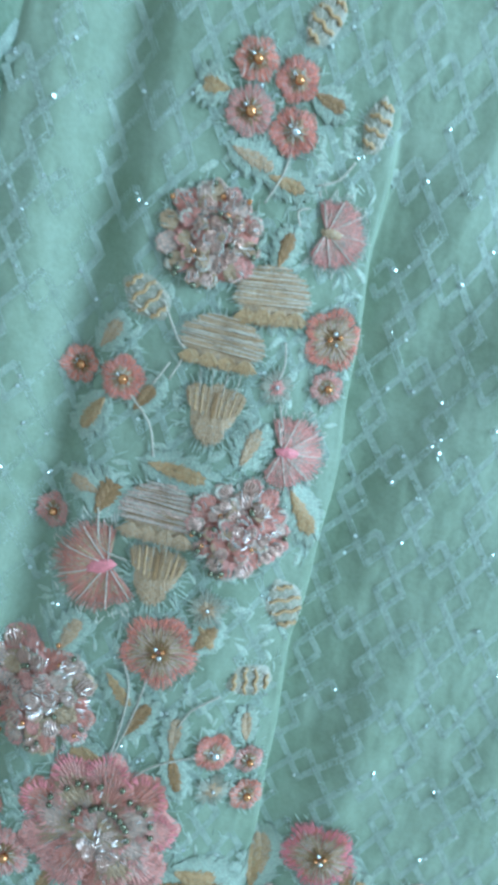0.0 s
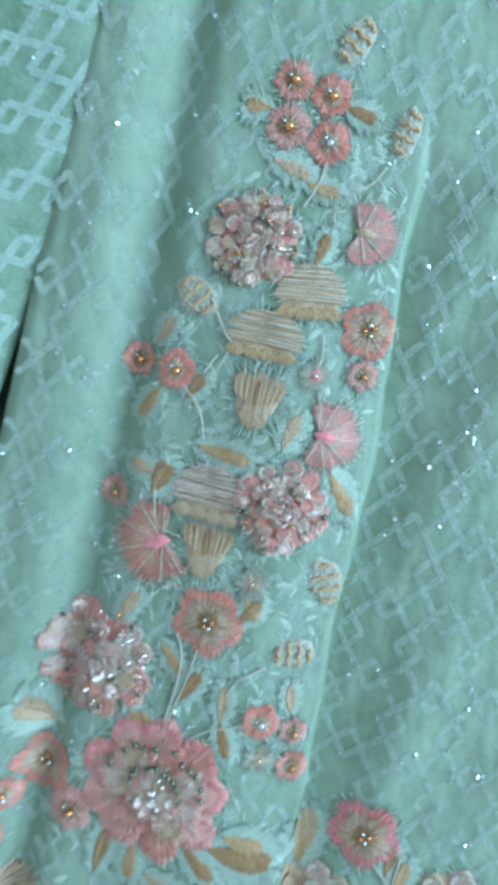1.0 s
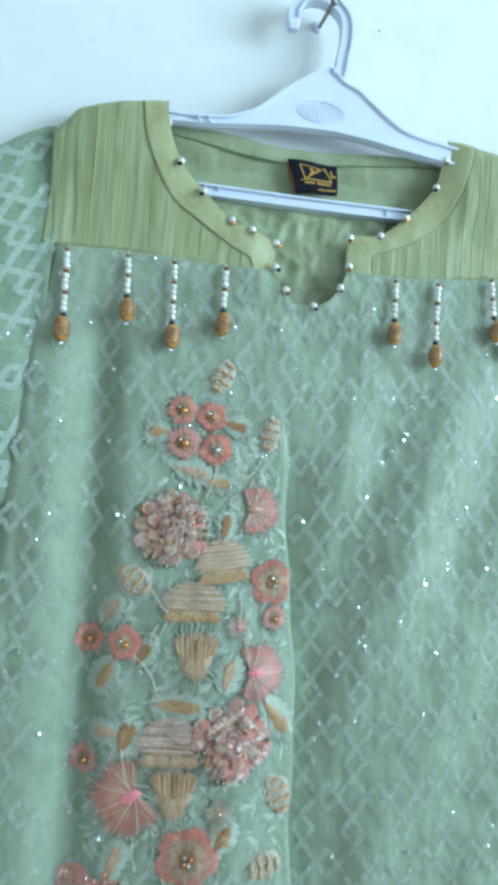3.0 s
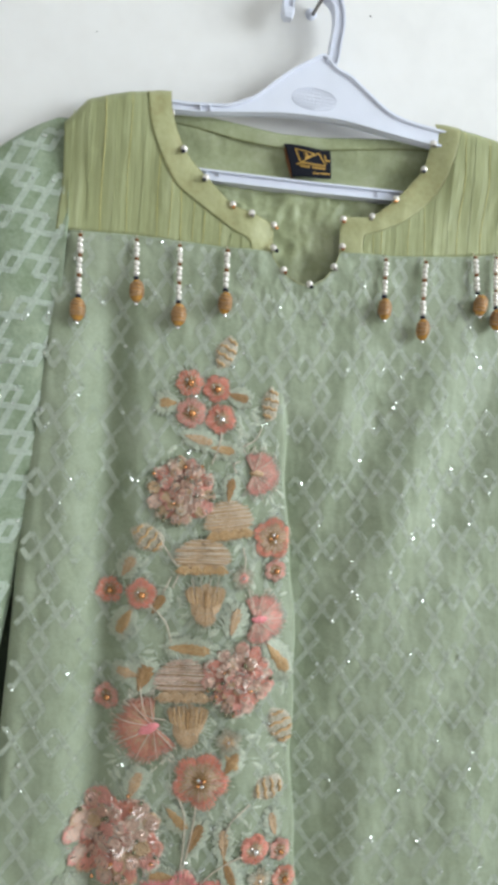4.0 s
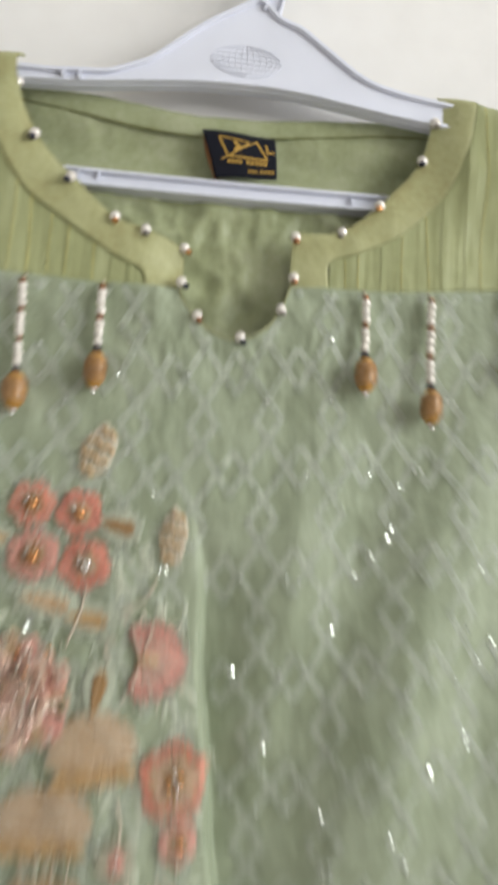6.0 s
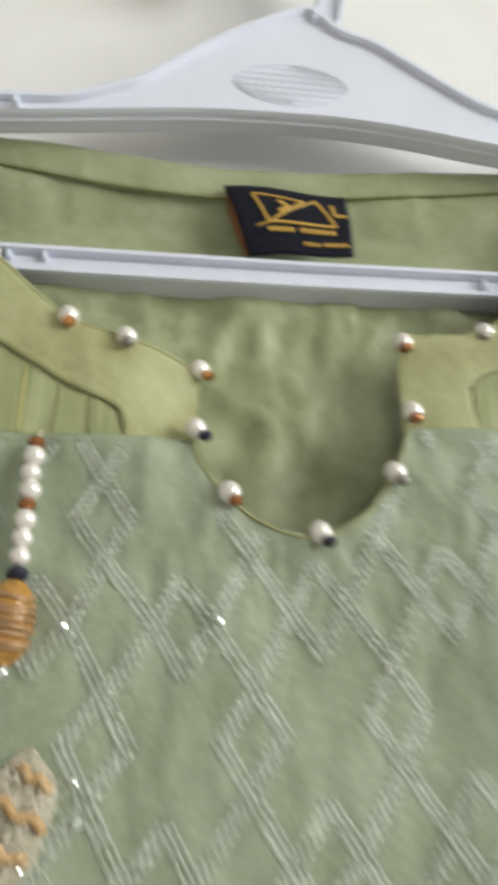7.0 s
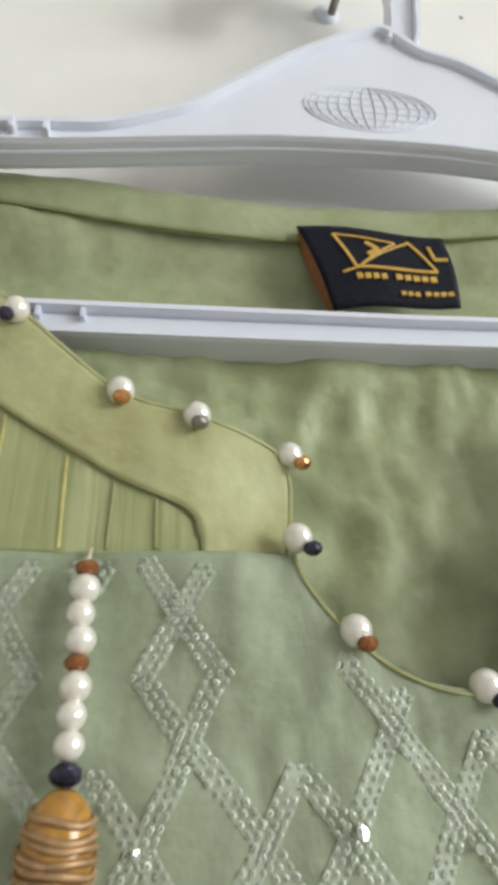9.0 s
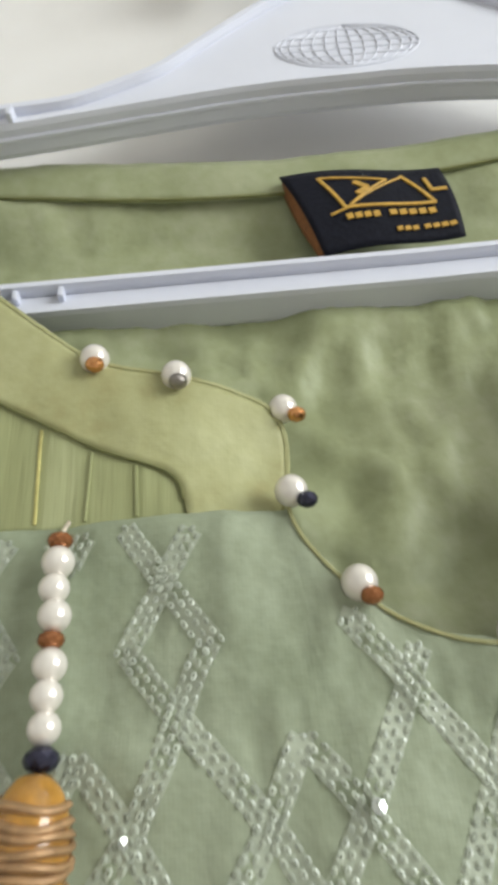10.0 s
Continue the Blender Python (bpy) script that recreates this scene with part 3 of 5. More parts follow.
def sleeve_place(sign, back_side):
    def place(u, v):
        z = 1.600 - 0.64 * v
        a, b = bend(SLEEVE_OUT, z), bend(SLEEVE_IN, z)
        x = a + (b - a) * u
        rnd = max(math.sqrt(max(0.0, 1 - (2 * u - 1) ** 2)), u * u * (1 - ramp(v, 0.10, 0.30)))
        depth = 0.004 + 0.006 * ramp(v, 0.0, 0.25)
        y = 0.010 + (depth if back_side else -depth - 0.004 * ramp(v, 0.05, 0.3)) * rnd
        y += (0.0016 * math.sin(x * 75 + z * 22) + ripple(x, z, 0.0012)) * rnd
        return sign * x - (0.001 if sign > 0 else 0.003), min(y, 0.0205), z
    return place


for sign in (1, -1):
    sleeve = thicken(part("sleeve", sheet("sleeve", 44, 120, sleeve_place(sign, False), SHEER), kurta, "long sheer sage net sleeve with a square lattice"), 0.0006)
    thicken(part("sleeve_back", sheet("sleeve_back", 24, 60, sleeve_place(sign, True), LINING), sleeve), 0.0006)


# added dark sheet behind the gap, in place of the shade between sleeve and body
def gap_shade_place(u, v):
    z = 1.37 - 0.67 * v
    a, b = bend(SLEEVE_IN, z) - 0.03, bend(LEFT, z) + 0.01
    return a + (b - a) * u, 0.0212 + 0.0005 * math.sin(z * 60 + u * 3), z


thicken(part("gap_shade_sheet", sheet("gap_shade_sheet", 6, 60, gap_shade_place, GAP_SHADE), kurta, "added dark green sheet standing in for the deep shade in the gap by the sleeve"), 0.0006)


# ---- lattice of clear sequin bands ----
def band_segments(reach):
    """The interlocked diamonds as straight bands, in steps along the lattice's two directions."""
    g = 0.205
    out = []
    for m in range(-reach, reach + 1):
        for n in range(-reach, reach + 1):
            if (m + n) % 2 == 0:
                out += [((m - g, n + g), (m + 1 + g, n + g)), ((m - 1 - g, n - g), (m + g, n - g)),
                        ((m + g, n - g), (m + g, n + 1 + g)), ((m - g, n - 1 - g), (m - g, n + g))]
    return out


def lattice(ground, reach, keep, place, name, parent, seed, thread, backing, row_gap=0.00128, wide=1.0):
    """Bands of three rows of tiny clear rings on a strip of net; ground maps lattice steps to x, z and place gives the depth."""
    rng = random.Random(seed)
    verts, faces, spots, strip, strip_faces = [], [], [], [], []
    hexa = [(math.cos(k * math.pi / 3), math.sin(k * math.pi / 3)) for k in range(6)]
    for (a0, b0), (a1, b1) in band_segments(reach):
        p, q = ground(a0, b0), ground(a1, b1)
        if not (keep(*p, 0.02) or keep(*q, 0.02)):
            continue
        s, t = Vector((p[0], 0, p[1])), Vector((q[0], 0, q[1]))
        length = (t - s).length
        d = (t - s).normalized()
        side = Vector((-d.z, 0, d.x))
        count = int(length / 0.00165)
        shine = rng.random() * 6.28
        last = None
        for k in range(count + 1):
            f = k / count
            c = Vector((*ground(a0 + (a1 - a0) * f, b0 + (b1 - b0) * f), 0))
            c = Vector((c.x, 0, c.y))
            if not keep(c.x, c.z, 0.0):
                last = None
                continue
            here = []
            for e in (-1, 1):
                w = c + side * (e * (row_gap * 1.4 + rng.uniform(-0.0001, 0.0001)))
                here.append(len(strip))
                strip.append((w.x, place(w.x, w.z) - 0.0004, w.z))
            if last:
                strip_faces.append((last[0], last[1], here[1], here[0]))
            last = here
            for row in (-1, 0, 1):
                o = c + d * (0.0008 * (row != 0)) + side * (row * row_gap + rng.uniform(-0.0001, 0.0001))
                if not keep(o.x, o.z, 0.0):
                    continue
                o = Vector((o.x, place(o.x, o.z) - 0.0007, o.z))
                lean_, turn_ = rng.gauss(0, 0.16), rng.gauss(0, 0.16)
                r0, r1 = 0.00066 * rng.uniform(0.8, 1.15), 0.00047 * wide * rng.uniform(0.85, 1.15)
                i = len(verts)
                for x_, z_ in hexa:
                    u, v = x_ * r0, z_ * r1
                    verts.append(o + d * u + side * v + Vector((0, lean_ * u + turn_ * v, 0)))
                for x_, z_ in hexa:
                    u, v = x_ * r0 * 0.42, z_ * r1 * 0.36
                    verts.append(o + d * u + side * v + Vector((0, lean_ * u + turn_ * v - 0.00010, 0)))
                faces.extend([(i + j, i + (j + 1) % 6, i + 6 + (j + 1) % 6, i + 6 + j) for j in range(6)])
                if rng.random() < (0.055 if math.sin(shine + k * 0.35) > 0.86 else 0.0004):
                    spots.append(o)
    ob = part(name, mesh_of(name, verts, faces, thread, False), parent, "bands of tiny clear sequins in interlocked diamonds", kind="stuff")
    part("net_strip", mesh_of("net_strip", strip, strip_faces, backing), ob, "pale net strip under the sequins", kind="stuff")
    verts, faces = [], []
    for c in spots:
        r = rng.uniform(0.0006, 0.0011)
        nrm = Vector((rng.gauss(0.25, 0.3), -1, rng.gauss(0.1, 0.3))).normalized()
        u = nrm.cross(Vector((0, 0, 1))).normalized()
        w = nrm.cross(u)
        c = c + Vector((0, -0.0009, 0))
        i = len(verts)
        verts.append(c + nrm * 0.0001)
        verts.extend([c + (u * math.cos(k * math.pi / 4) + w * math.sin(k * math.pi / 4)) * r for k in range(8)])
        faces.extend([(i, i + 1 + k, i + 1 + (k + 1) % 8) for k in range(8)])
    part("sequin_work", mesh_of("sequin_work", verts, faces, SEQUIN, False), ob, "tiny silver sequins", kind="stuff")
    return ob


def on_front(x, z, pad):
    if z < 0.80 - pad or z > panel_top(x) + pad - 0.0015:
        return False
    if not bend(LEFT, z) + 0.003 - pad < x < bend(RIGHT, z) - 0.003 + pad:
        return False
    if not pad and z < 1.40 and -0.007 < x - bend(CREASE, z) < 0.0015:
        return False
    if -0.030 - pad < x < 0.022 and z > panel_top(x) - 0.003 + pad:
        return False
    if not pad and -0.041 < x < -0.024 and z > 1.503:
        return False
    return True


def front_ground(a, b):
    """Lattice steps to the front's x, z; the bands sag to the side and flare with the cloth."""
    x, z = 0.012 + (a - b) * 0.01485, 1.4603 - (a + b) * 0.02265
    z += 0.095 * max(x - 0.012, -0.037) + 0.0018 * math.sin(x * 41 + z * 13)
    x -= 0.0035 * ramp(z, 1.475, 1.50) * ramp(x, -0.02, -0.045)
    return x * (1 + 0.38 * (1.46 - z)) + 0.0012 * math.sin(z * 57 + x * 21), z


lattice(front_ground, 30, on_front, front_depth, "lattice_embroidery", kurta, 5, STITCH, STRIP)


def sleeve_lattice(sign):
    def keep(x, z, pad):
        if not 0.98 - pad < z < 1.590 + pad:
            return False
        xs = sign * (x + (0.001 if sign > 0 else 0.003))
        return bend(SLEEVE_OUT, z) + 0.004 - pad < xs < bend(SLEEVE_IN, z) - 0.003 + pad

    def depth(x, z):
        xs = sign * (x + (0.001 if sign > 0 else 0.003))
        a, b = bend(SLEEVE_OUT, z), bend(SLEEVE_IN, z)
        u = min(1, max(0, (xs - a) / (b - a)))
        return sleeve_place(sign, False)(u, (1.600 - z) / 0.64)[1]
    def ground(a, b):
        return sign * (-0.21 + a * 0.0220 - b * 0.0135), 1.40 - a * 0.0012 - b * 0.0300
    lattice(ground, 18, keep, depth, "sleeve_lattice_embroidery", kurta, 9 + sign, BOLD_STITCH, BOLD_STRIP, 0.0015, 1.2)


sleeve_lattice(1)
sleeve_lattice(-1)


# ---- raised embroidery; shapes are drawn flat in (p, q) and laid on the cloth ----
def lay(name, pts, faces, material_, parent, label="", lift=0.0011, smooth=True):
    """pts: (x, z, height above the cloth)."""
    verts = [(x, front_depth(x, z) - lift - h, z) for x, z, h in pts]
    return part(name, mesh_of(name, verts, faces, material_, smooth), parent, label)


def turned(x, z, p, q, deg):
    c, s = math.cos(radians(deg)), math.sin(radians(deg))
    return x + p * c - q * s, z + p * s + q * c


def rosette(name, x, z, r, petals, material_, parent, label="", deep=0.72, high=0.0016, inner=0.0, turn=0.0, ridges=9, lift=0.0011, seed=0):
    """A scalloped, domed disc of thread with radial ridges."""
    n, rings = petals * ridges, 7
    rng = random.Random(seed)
    lobe = [rng.uniform(0.9, 1.08) for _ in range(petals)]
    pts, faces = [], []
    for j in range(rings + 1):
        f = inner + (1 - inner) * j / rings
        for i in range(n):
            a = 2 * math.pi * i / n
            k = abs(math.sin(petals * a / 2)) ** 0.55
            rr = r * f * (1 - (1 - (deep + (1 - deep) * k) * lobe[int(i / ridges) % petals]) * f ** 2)
            h = high * (math.sin(math.pi * min(1, 0.12 + 0.88 * f)) ** 0.6 * (0.55 + 0.45 * k) + 0.10 * (i % 2) * f) if j < rings else -0.0006
            p, q = rr * math.cos(a + turn), rr * math.sin(a + turn)
            pts.append((x + p, z + q, h))
    for j in range(rings):
        for i in range(n):
            faces.append((j * n + i, j * n + (i + 1) % n, (j + 1) * n + (i + 1) % n, (j + 1) * n + i))
    if not inner:
        faces.append(tuple(range(n))[::-1])
    return lay(name, pts, faces, material_, parent, label, lift)


def ball_mesh(name, r, material_, squash=1.0, faceted=False):
    bm = bmesh.new()
    if faceted:
        bmesh.ops.create_icosphere(bm, subdivisions=2, radius=r)
    else:
        bmesh.ops.create_uvsphere(bm, u_segments=18, v_segments=12, radius=r)
    for v in bm.verts:
        v.co.z *= squash
    me = bpy.data.meshes.new(name)
    bm.to_mesh(me)
    bm.free()
    me.materials.append(material_)
    me.polygons.foreach_set("use_smooth", [not faceted] * len(me.polygons))
    return me


COPPER_BALL = ball_mesh("centre_bead", 0.0022, COPPER)
SILVER_BALL = ball_mesh("centre_bead", 0.0019, SILVER)
BRONZE_BALL = ball_mesh("rim_bead", 0.0017, BRONZE)


def bead(data, x, z, parent, h=0.003, name="centre_bead", scale=1.0):
    return part(name, data, parent, at=Matrix.Translation((x, front_depth(x, z) - h, z)) @ Matrix.Scale(scale, 4))


def fringe(x, z, r, material_, parent, name="thread_edge", count=46, length=0.0022, seed=1, lift=0.0010):
    """Short loose stitches round an edge."""
    rng = random.Random(seed)
    pts, faces = [], []
    for k in range(count):
        a = 2 * math.pi * k / count + rng.uniform(-0.05, 0.05)
        l, w = r + length * rng.uniform(0.3, 1.2), 0.00035
        for rr, ww, h in ((r * 0.8, w, 0.0004), (l, w * 0.5, 0.0001)):
            for s in (-1, 1):
                pts.append((x + rr * math.cos(a) - s * ww * math.sin(a), z + rr * math.sin(a) + s * ww * math.cos(a), h))
        i = len(pts)
        faces.append((i - 4, i - 3, i - 1, i - 2))
    return lay(name, pts, faces, material_, parent, lift=lift)


COUNT = [0]


def strokes(name, x, z, a, b, deg, count, length, material_, parent, lift, radial=True, width=0.0004, seed=0):
    """Many single thread stitches strewn over an oval."""
    rng = random.Random(seed)
    pts, faces = [], []
    for k in range(count):
        t, f = rng.uniform(0, 6.283), math.sqrt(rng.uniform(0.02, 1.0))
        p, q = a * f * math.cos(t), b * f * math.sin(t)
        ang = (math.atan2(q, p) if radial else 0.0) + rng.gauss(0, 0.3)
        l, w = length * rng.uniform(0.5, 1.2), width * rng.uniform(0.6, 1.3)
        for e, ww, h in ((-1, 0.3, 0.0), (0, 1.0, 0.0005), (1, 0.3, 0.0)):
            for s in (-1, 1):
                px, pz = turned(x, z, p + e * l * math.cos(ang) - s * ww * w * math.sin(ang), q + e * l * math.sin(ang) + s * ww * w * math.cos(ang), deg)
                pts.append((px, pz, h))
        i = len(pts) - 6
        faces.extend([(i, i + 1, i + 3, i + 2), (i + 2, i + 3, i + 5, i + 4)])
    ob = lay(name, pts, faces, material_, parent, lift=lift)
    ob["kind"] = "stuff"
    return ob



def threads(name, segs, material_, parent, label="", lift=0.0014, width=0.00042, arch=0.0004):
    """Satin stitches laid side by side; segs: x, z of both ends of each thread."""
    rng = random.Random(len(segs) + int(abs(segs[0][0]) * 1e5))
    verts, faces = [], []
    for x0, z0, x1, z1 in segs:
        l = math.hypot(x1 - x0, z1 - z0) + 1e-9
        nx, nz = -(z1 - z0) / l, (x1 - x0) / l
        k, up = width * rng.uniform(0.7, 1.35), rng.uniform(0, 0.0004)
        i = len(verts)
        for f, w, h in ((0, 0.7, 0.1), (0.5, 1.0, 1.0), (1, 0.45, -0.3)):
            px, pz = x0 + (x1 - x0) * f, z0 + (z1 - z0) * f
            y = front_depth(px, pz) - lift - up
            verts.extend([(px - nx * k * w, y, pz - nz * k * w), (px, y - arch * max(0.2, h) - 0.00025, pz), (px + nx * k * w, y - arch * h * 0.3, pz + nz * k * w)])
        for j in (0, 3):
            faces.extend([(i + j, i + j + 1, i + j + 4, i + j + 3), (i + j + 1, i + j + 2, i + j + 5, i + j + 4)])
    return part(name, mesh_of(name, verts, faces, material_), parent, label, kind="stuff")


def ray_threads(x, z, r0, r1, n, rng, outline=None, jitter=0.12, start=0.0, span=2 * math.pi, sway=0.12):
    """Threads that run outwards from r0 to r1, or to r1 times the outline at their angle."""
    segs = []
    for k in range(n):
        a = start + span * (k + rng.uniform(-0.4, 0.4)) / n
        b = a + rng.gauss(0, sway)
        e = r1 * (outline(a) if outline else 1.0) * (1 + rng.uniform(-jitter, jitter))
        o = r0 * (1 + rng.uniform(-0.25, 0.25))
        segs.append((x + o * math.cos(b), z + o * math.sin(b), x + e * math.cos(a), z + e * math.sin(a)))
    return segs


def scallop(petals, deep, turn=0.0):
    return lambda a: deep + (1 - deep) * abs(math.sin(petals * (a - turn) / 2)) ** 0.6


def small_flower(x, z, r):
    COUNT[0] += 1
    s = COUNT[0]
    rng = random.Random(s)
    edge = scallop(5 + s % 2, 0.80, s * 0.7)
    f = rosette("flower", x, z, r * 0.96, 5 + s % 2, CORAL if s % 3 else PINK, kurta, "small raised coral thread flower with a bead centre", deep=0.76, high=0.0009, turn=s * 0.7, seed=s)
    threads("petal_stitches", ray_threads(x, z, r * 0.42, r * 1.02, 84, rng, edge, 0.05), CORAL if s % 3 else PINK, f, lift=0.0019)
    threads("petal_stitches", ray_threads(x, z, r * 0.55, r * 0.98, 30, rng, edge, 0.10), BEIGE if s % 2 else PINK, f, lift=0.0023, width=0.0003)
    threads("inner_ring", ray_threads(x, z, r * 0.16, r * 0.52, 30, rng, None, 0.2), HEART if s % 2 else TAN, f, lift=0.0024)
    threads("inner_ring", ray_threads(x, z, r * 0.2, r * 0.5, 9, rng, None, 0.3), CREAM, f, lift=0.0031, width=0.00028)
    threads("thread_edge", ray_threads(x, z, r * 0.9, r * 1.3, 24, rng, edge, 0.2, sway=0.3), MINT, f, lift=0.0010)
    bead(COPPER_BALL if s % 4 else SILVER_BALL, x + 0.0006, z - 0.0005, f, 0.0044, scale=min(1.15, 1.1 * r / 0.0105))
    if r > 0.0095:
        bead(SILVER_BALL, x - r * 0.22, z + r * 0.14, f, 0.0040, scale=0.5)


def pale_flower(x, z, r):
    COUNT[0] += 1
    s = COUNT[0]
    rng = random.Random(s)
    edge = scallop(5, 0.68, s)
    f = rosette("flower", x, z, r * 0.8, 5, PALE, kurta, "small pale sage and cream thread flower", deep=0.7, high=0.0008, turn=s, seed=s)
    threads("petal_stitches", ray_threads(x, z, r * 0.35, r * 1.08, 46, rng, edge), PALE, f, lift=0.0018)
    threads("petal_stitches", ray_threads(x, z, r * 0.6, r * 1.2, 26, rng, edge, 0.2), MINT, f, lift=0.0012)
    threads("inner_ring", ray_threads(x, z, r * 0.1, r * 0.48, 22, rng, None, 0.2), PINK if s % 2 else TAN, f, lift=0.0022)
    bead(SILVER_BALL, x, z, f, 0.0036, scale=0.6)


def open_flower(x, z, r):
    COUNT[0] += 1
    s = COUNT[0]
    rng = random.Random(s)
    turn = 0.4 + s
    edge = scallop(5, 0.74, turn)
    f = rosette("flower", x, z, r * 0.92, 5, CORAL if s % 2 else PINK, kurta, "five-petalled flower edged in pink thread with an ochre heart", deep=0.72, high=0.0010, turn=turn, ridges=14, seed=s)
    threads("petal_stitches", ray_threads(x, z, r * 0.6, r * 1.03, 120, rng, edge, 0.05, sway=0.05), HOT if s % 2 else CORAL, f, lift=0.0020)
    threads("heart", ray_threads(x, z, r * 0.22, r * 0.76, 80, rng, edge, 0.14, sway=0.08), TAN, f, lift=0.0027)
    threads("heart", ray_threads(x, z, r * 0.3, r * 0.72, 40, rng, edge, 0.2, sway=0.08), BEIGE, f, lift=0.0030, width=0.0003)
    threads("inner_ring", ray_threads(x, z, r * 0.06, r * 0.36, 34, rng, None, 0.3), HEART, f, lift=0.0034)
    threads("thread_edge", ray_threads(x, z, r * 0.95, r * 1.16, 40, rng, edge, 0.1, sway=0.2), MINT, f, lift=0.0010)
    for k in range(4):
        a = 1.7 * k + s
        bead(COPPER_BALL if k % 2 else SILVER_BALL, x + 0.0026 * math.cos(a), z + 0.0026 * math.sin(a), f, 0.0050, scale=0.75 if k == 0 else 0.6)


def bugles(x, z, r0, r1, count, parent, seed, lift, around=False):
    """Short glass tubes set round a flower, leaning inwards."""
    rng = random.Random(seed)
    verts, faces = [], []
    for k in range(count):
        a = rng.uniform(0, 2 * math.pi)
        rr = rng.uniform(r0, r1)
        px, pz = x + rr * math.cos(a), z + rr * math.sin(a)
        t = a + rng.uniform(-0.5, 0.5) + (math.pi / 2 if around else 0.0)
        half, w = rng.uniform(0.0008, 0.0019), 0.00042
        base = front_depth(px, pz) - lift - rng.uniform(0, 0.0012)
        d, n = Vector((math.cos(t), rng.uniform(-0.3, 0.3), math.sin(t))), Vector((-math.sin(t), 0, math.cos(t)))
        c = Vector((px, base, pz))
        up = Vector((0, -1, 0))
        i = len(verts)
        for e in (-1, 1):
            for j in range(6):
                b = math.pi * j / 3
                verts.append(c + d * (e * half) + n * (w * math.cos(b)) + up * (w * math.sin(b)))
        faces.extend([(i + j, i + (j + 1) % 6, i + 6 + (j + 1) % 6, i + 6 + j) for j in range(6)])
        faces.extend([tuple(range(i, i + 6)), tuple(range(i + 6, i + 12))])
    return part("beading", mesh_of("beading", verts, faces, BUGLE), parent, "rose-silver glass bugle beads", kind="stuff")


def coil_row(x, z, deg, wide, long, count, material_, parent, lift):
    """Fine metal coils laid side by side over a petal."""
    verts, faces = [], []
    for k in range(count):
        v = wide * (-1 + 2 * (k + 0.5) / count)
        half = long * (1 - 0.45 * (v / wide) ** 2)
        n = 7
        i = len(verts)
        for t in range(n):
            u = half * (-1 + 2 * t / (n - 1))
            px, pz = turned(x, z, u, v + 0.0004 * math.sin(t + k), deg)
            y = front_depth(px, pz) - lift - 0.0006 * (1 - (u / half) ** 2)
            tx, tz = turned(0, 0, 0, 1, deg)
            w = wide / count * (0.8 + 0.2 * (t % 2))
            verts.extend([(px - tx * w, y, pz - tz * w), (px, y - w, pz), (px + tx * w, y, pz + tz * w)])
            if t:
                j = i + 3 * t
                faces.extend([(j - 3, j - 2, j + 1, j), (j - 2, j - 1, j + 2, j + 1)])
    return part("coil_work", mesh_of("coil_work", verts, faces, material_, False), parent, "rose metal coil beads laid side by side", kind="stuff")


def ruffled_petal(x, z, deg, r, material_, tip, parent, lift, rng):
    """One rounded petal of satin threads opening towards deg over a low cushion, with a tinted rim."""
    cx, cz = turned(x, z, r * 0.52, 0, deg)
    cushion = oval("petal", cx, cz, r * 0.50, r * 0.46, deg, material_, parent, high=0.0012, lift=lift - 0.0004, wob=0.07, seed=rng.uniform(0, 6))
    body, rim = [], []
    for k in range(24):
        t = -2.5 + 5.0 * (k + rng.uniform(0.1, 0.9)) / 24
        f = rng.uniform(0.92, 1.04) * (0.94 + 0.06 * math.cos(6 * t))
        end = turned(cx, cz, r * 0.50 * f * math.cos(t), r * 0.47 * f * math.sin(t), deg)
        body.append((*turned(x, z, r * 0.12, r * 0.06 * math.sin(t), deg), *end))
        if abs(t) < 1.7:
            rim.append((*turned(cx, cz, r * 0.30 * math.cos(t), r * 0.28 * math.sin(t), deg), *turned(cx, cz, r * 0.51 * f * math.cos(t), r * 0.48 * f * math.sin(t), deg)))
    threads("petal_stitches", body, material_, cushion, lift=lift + 0.0006, width=0.0006, arch=0.0005)
    threads("petal_rim", rim, tip, cushion, lift=lift + 0.0011, width=0.00045)


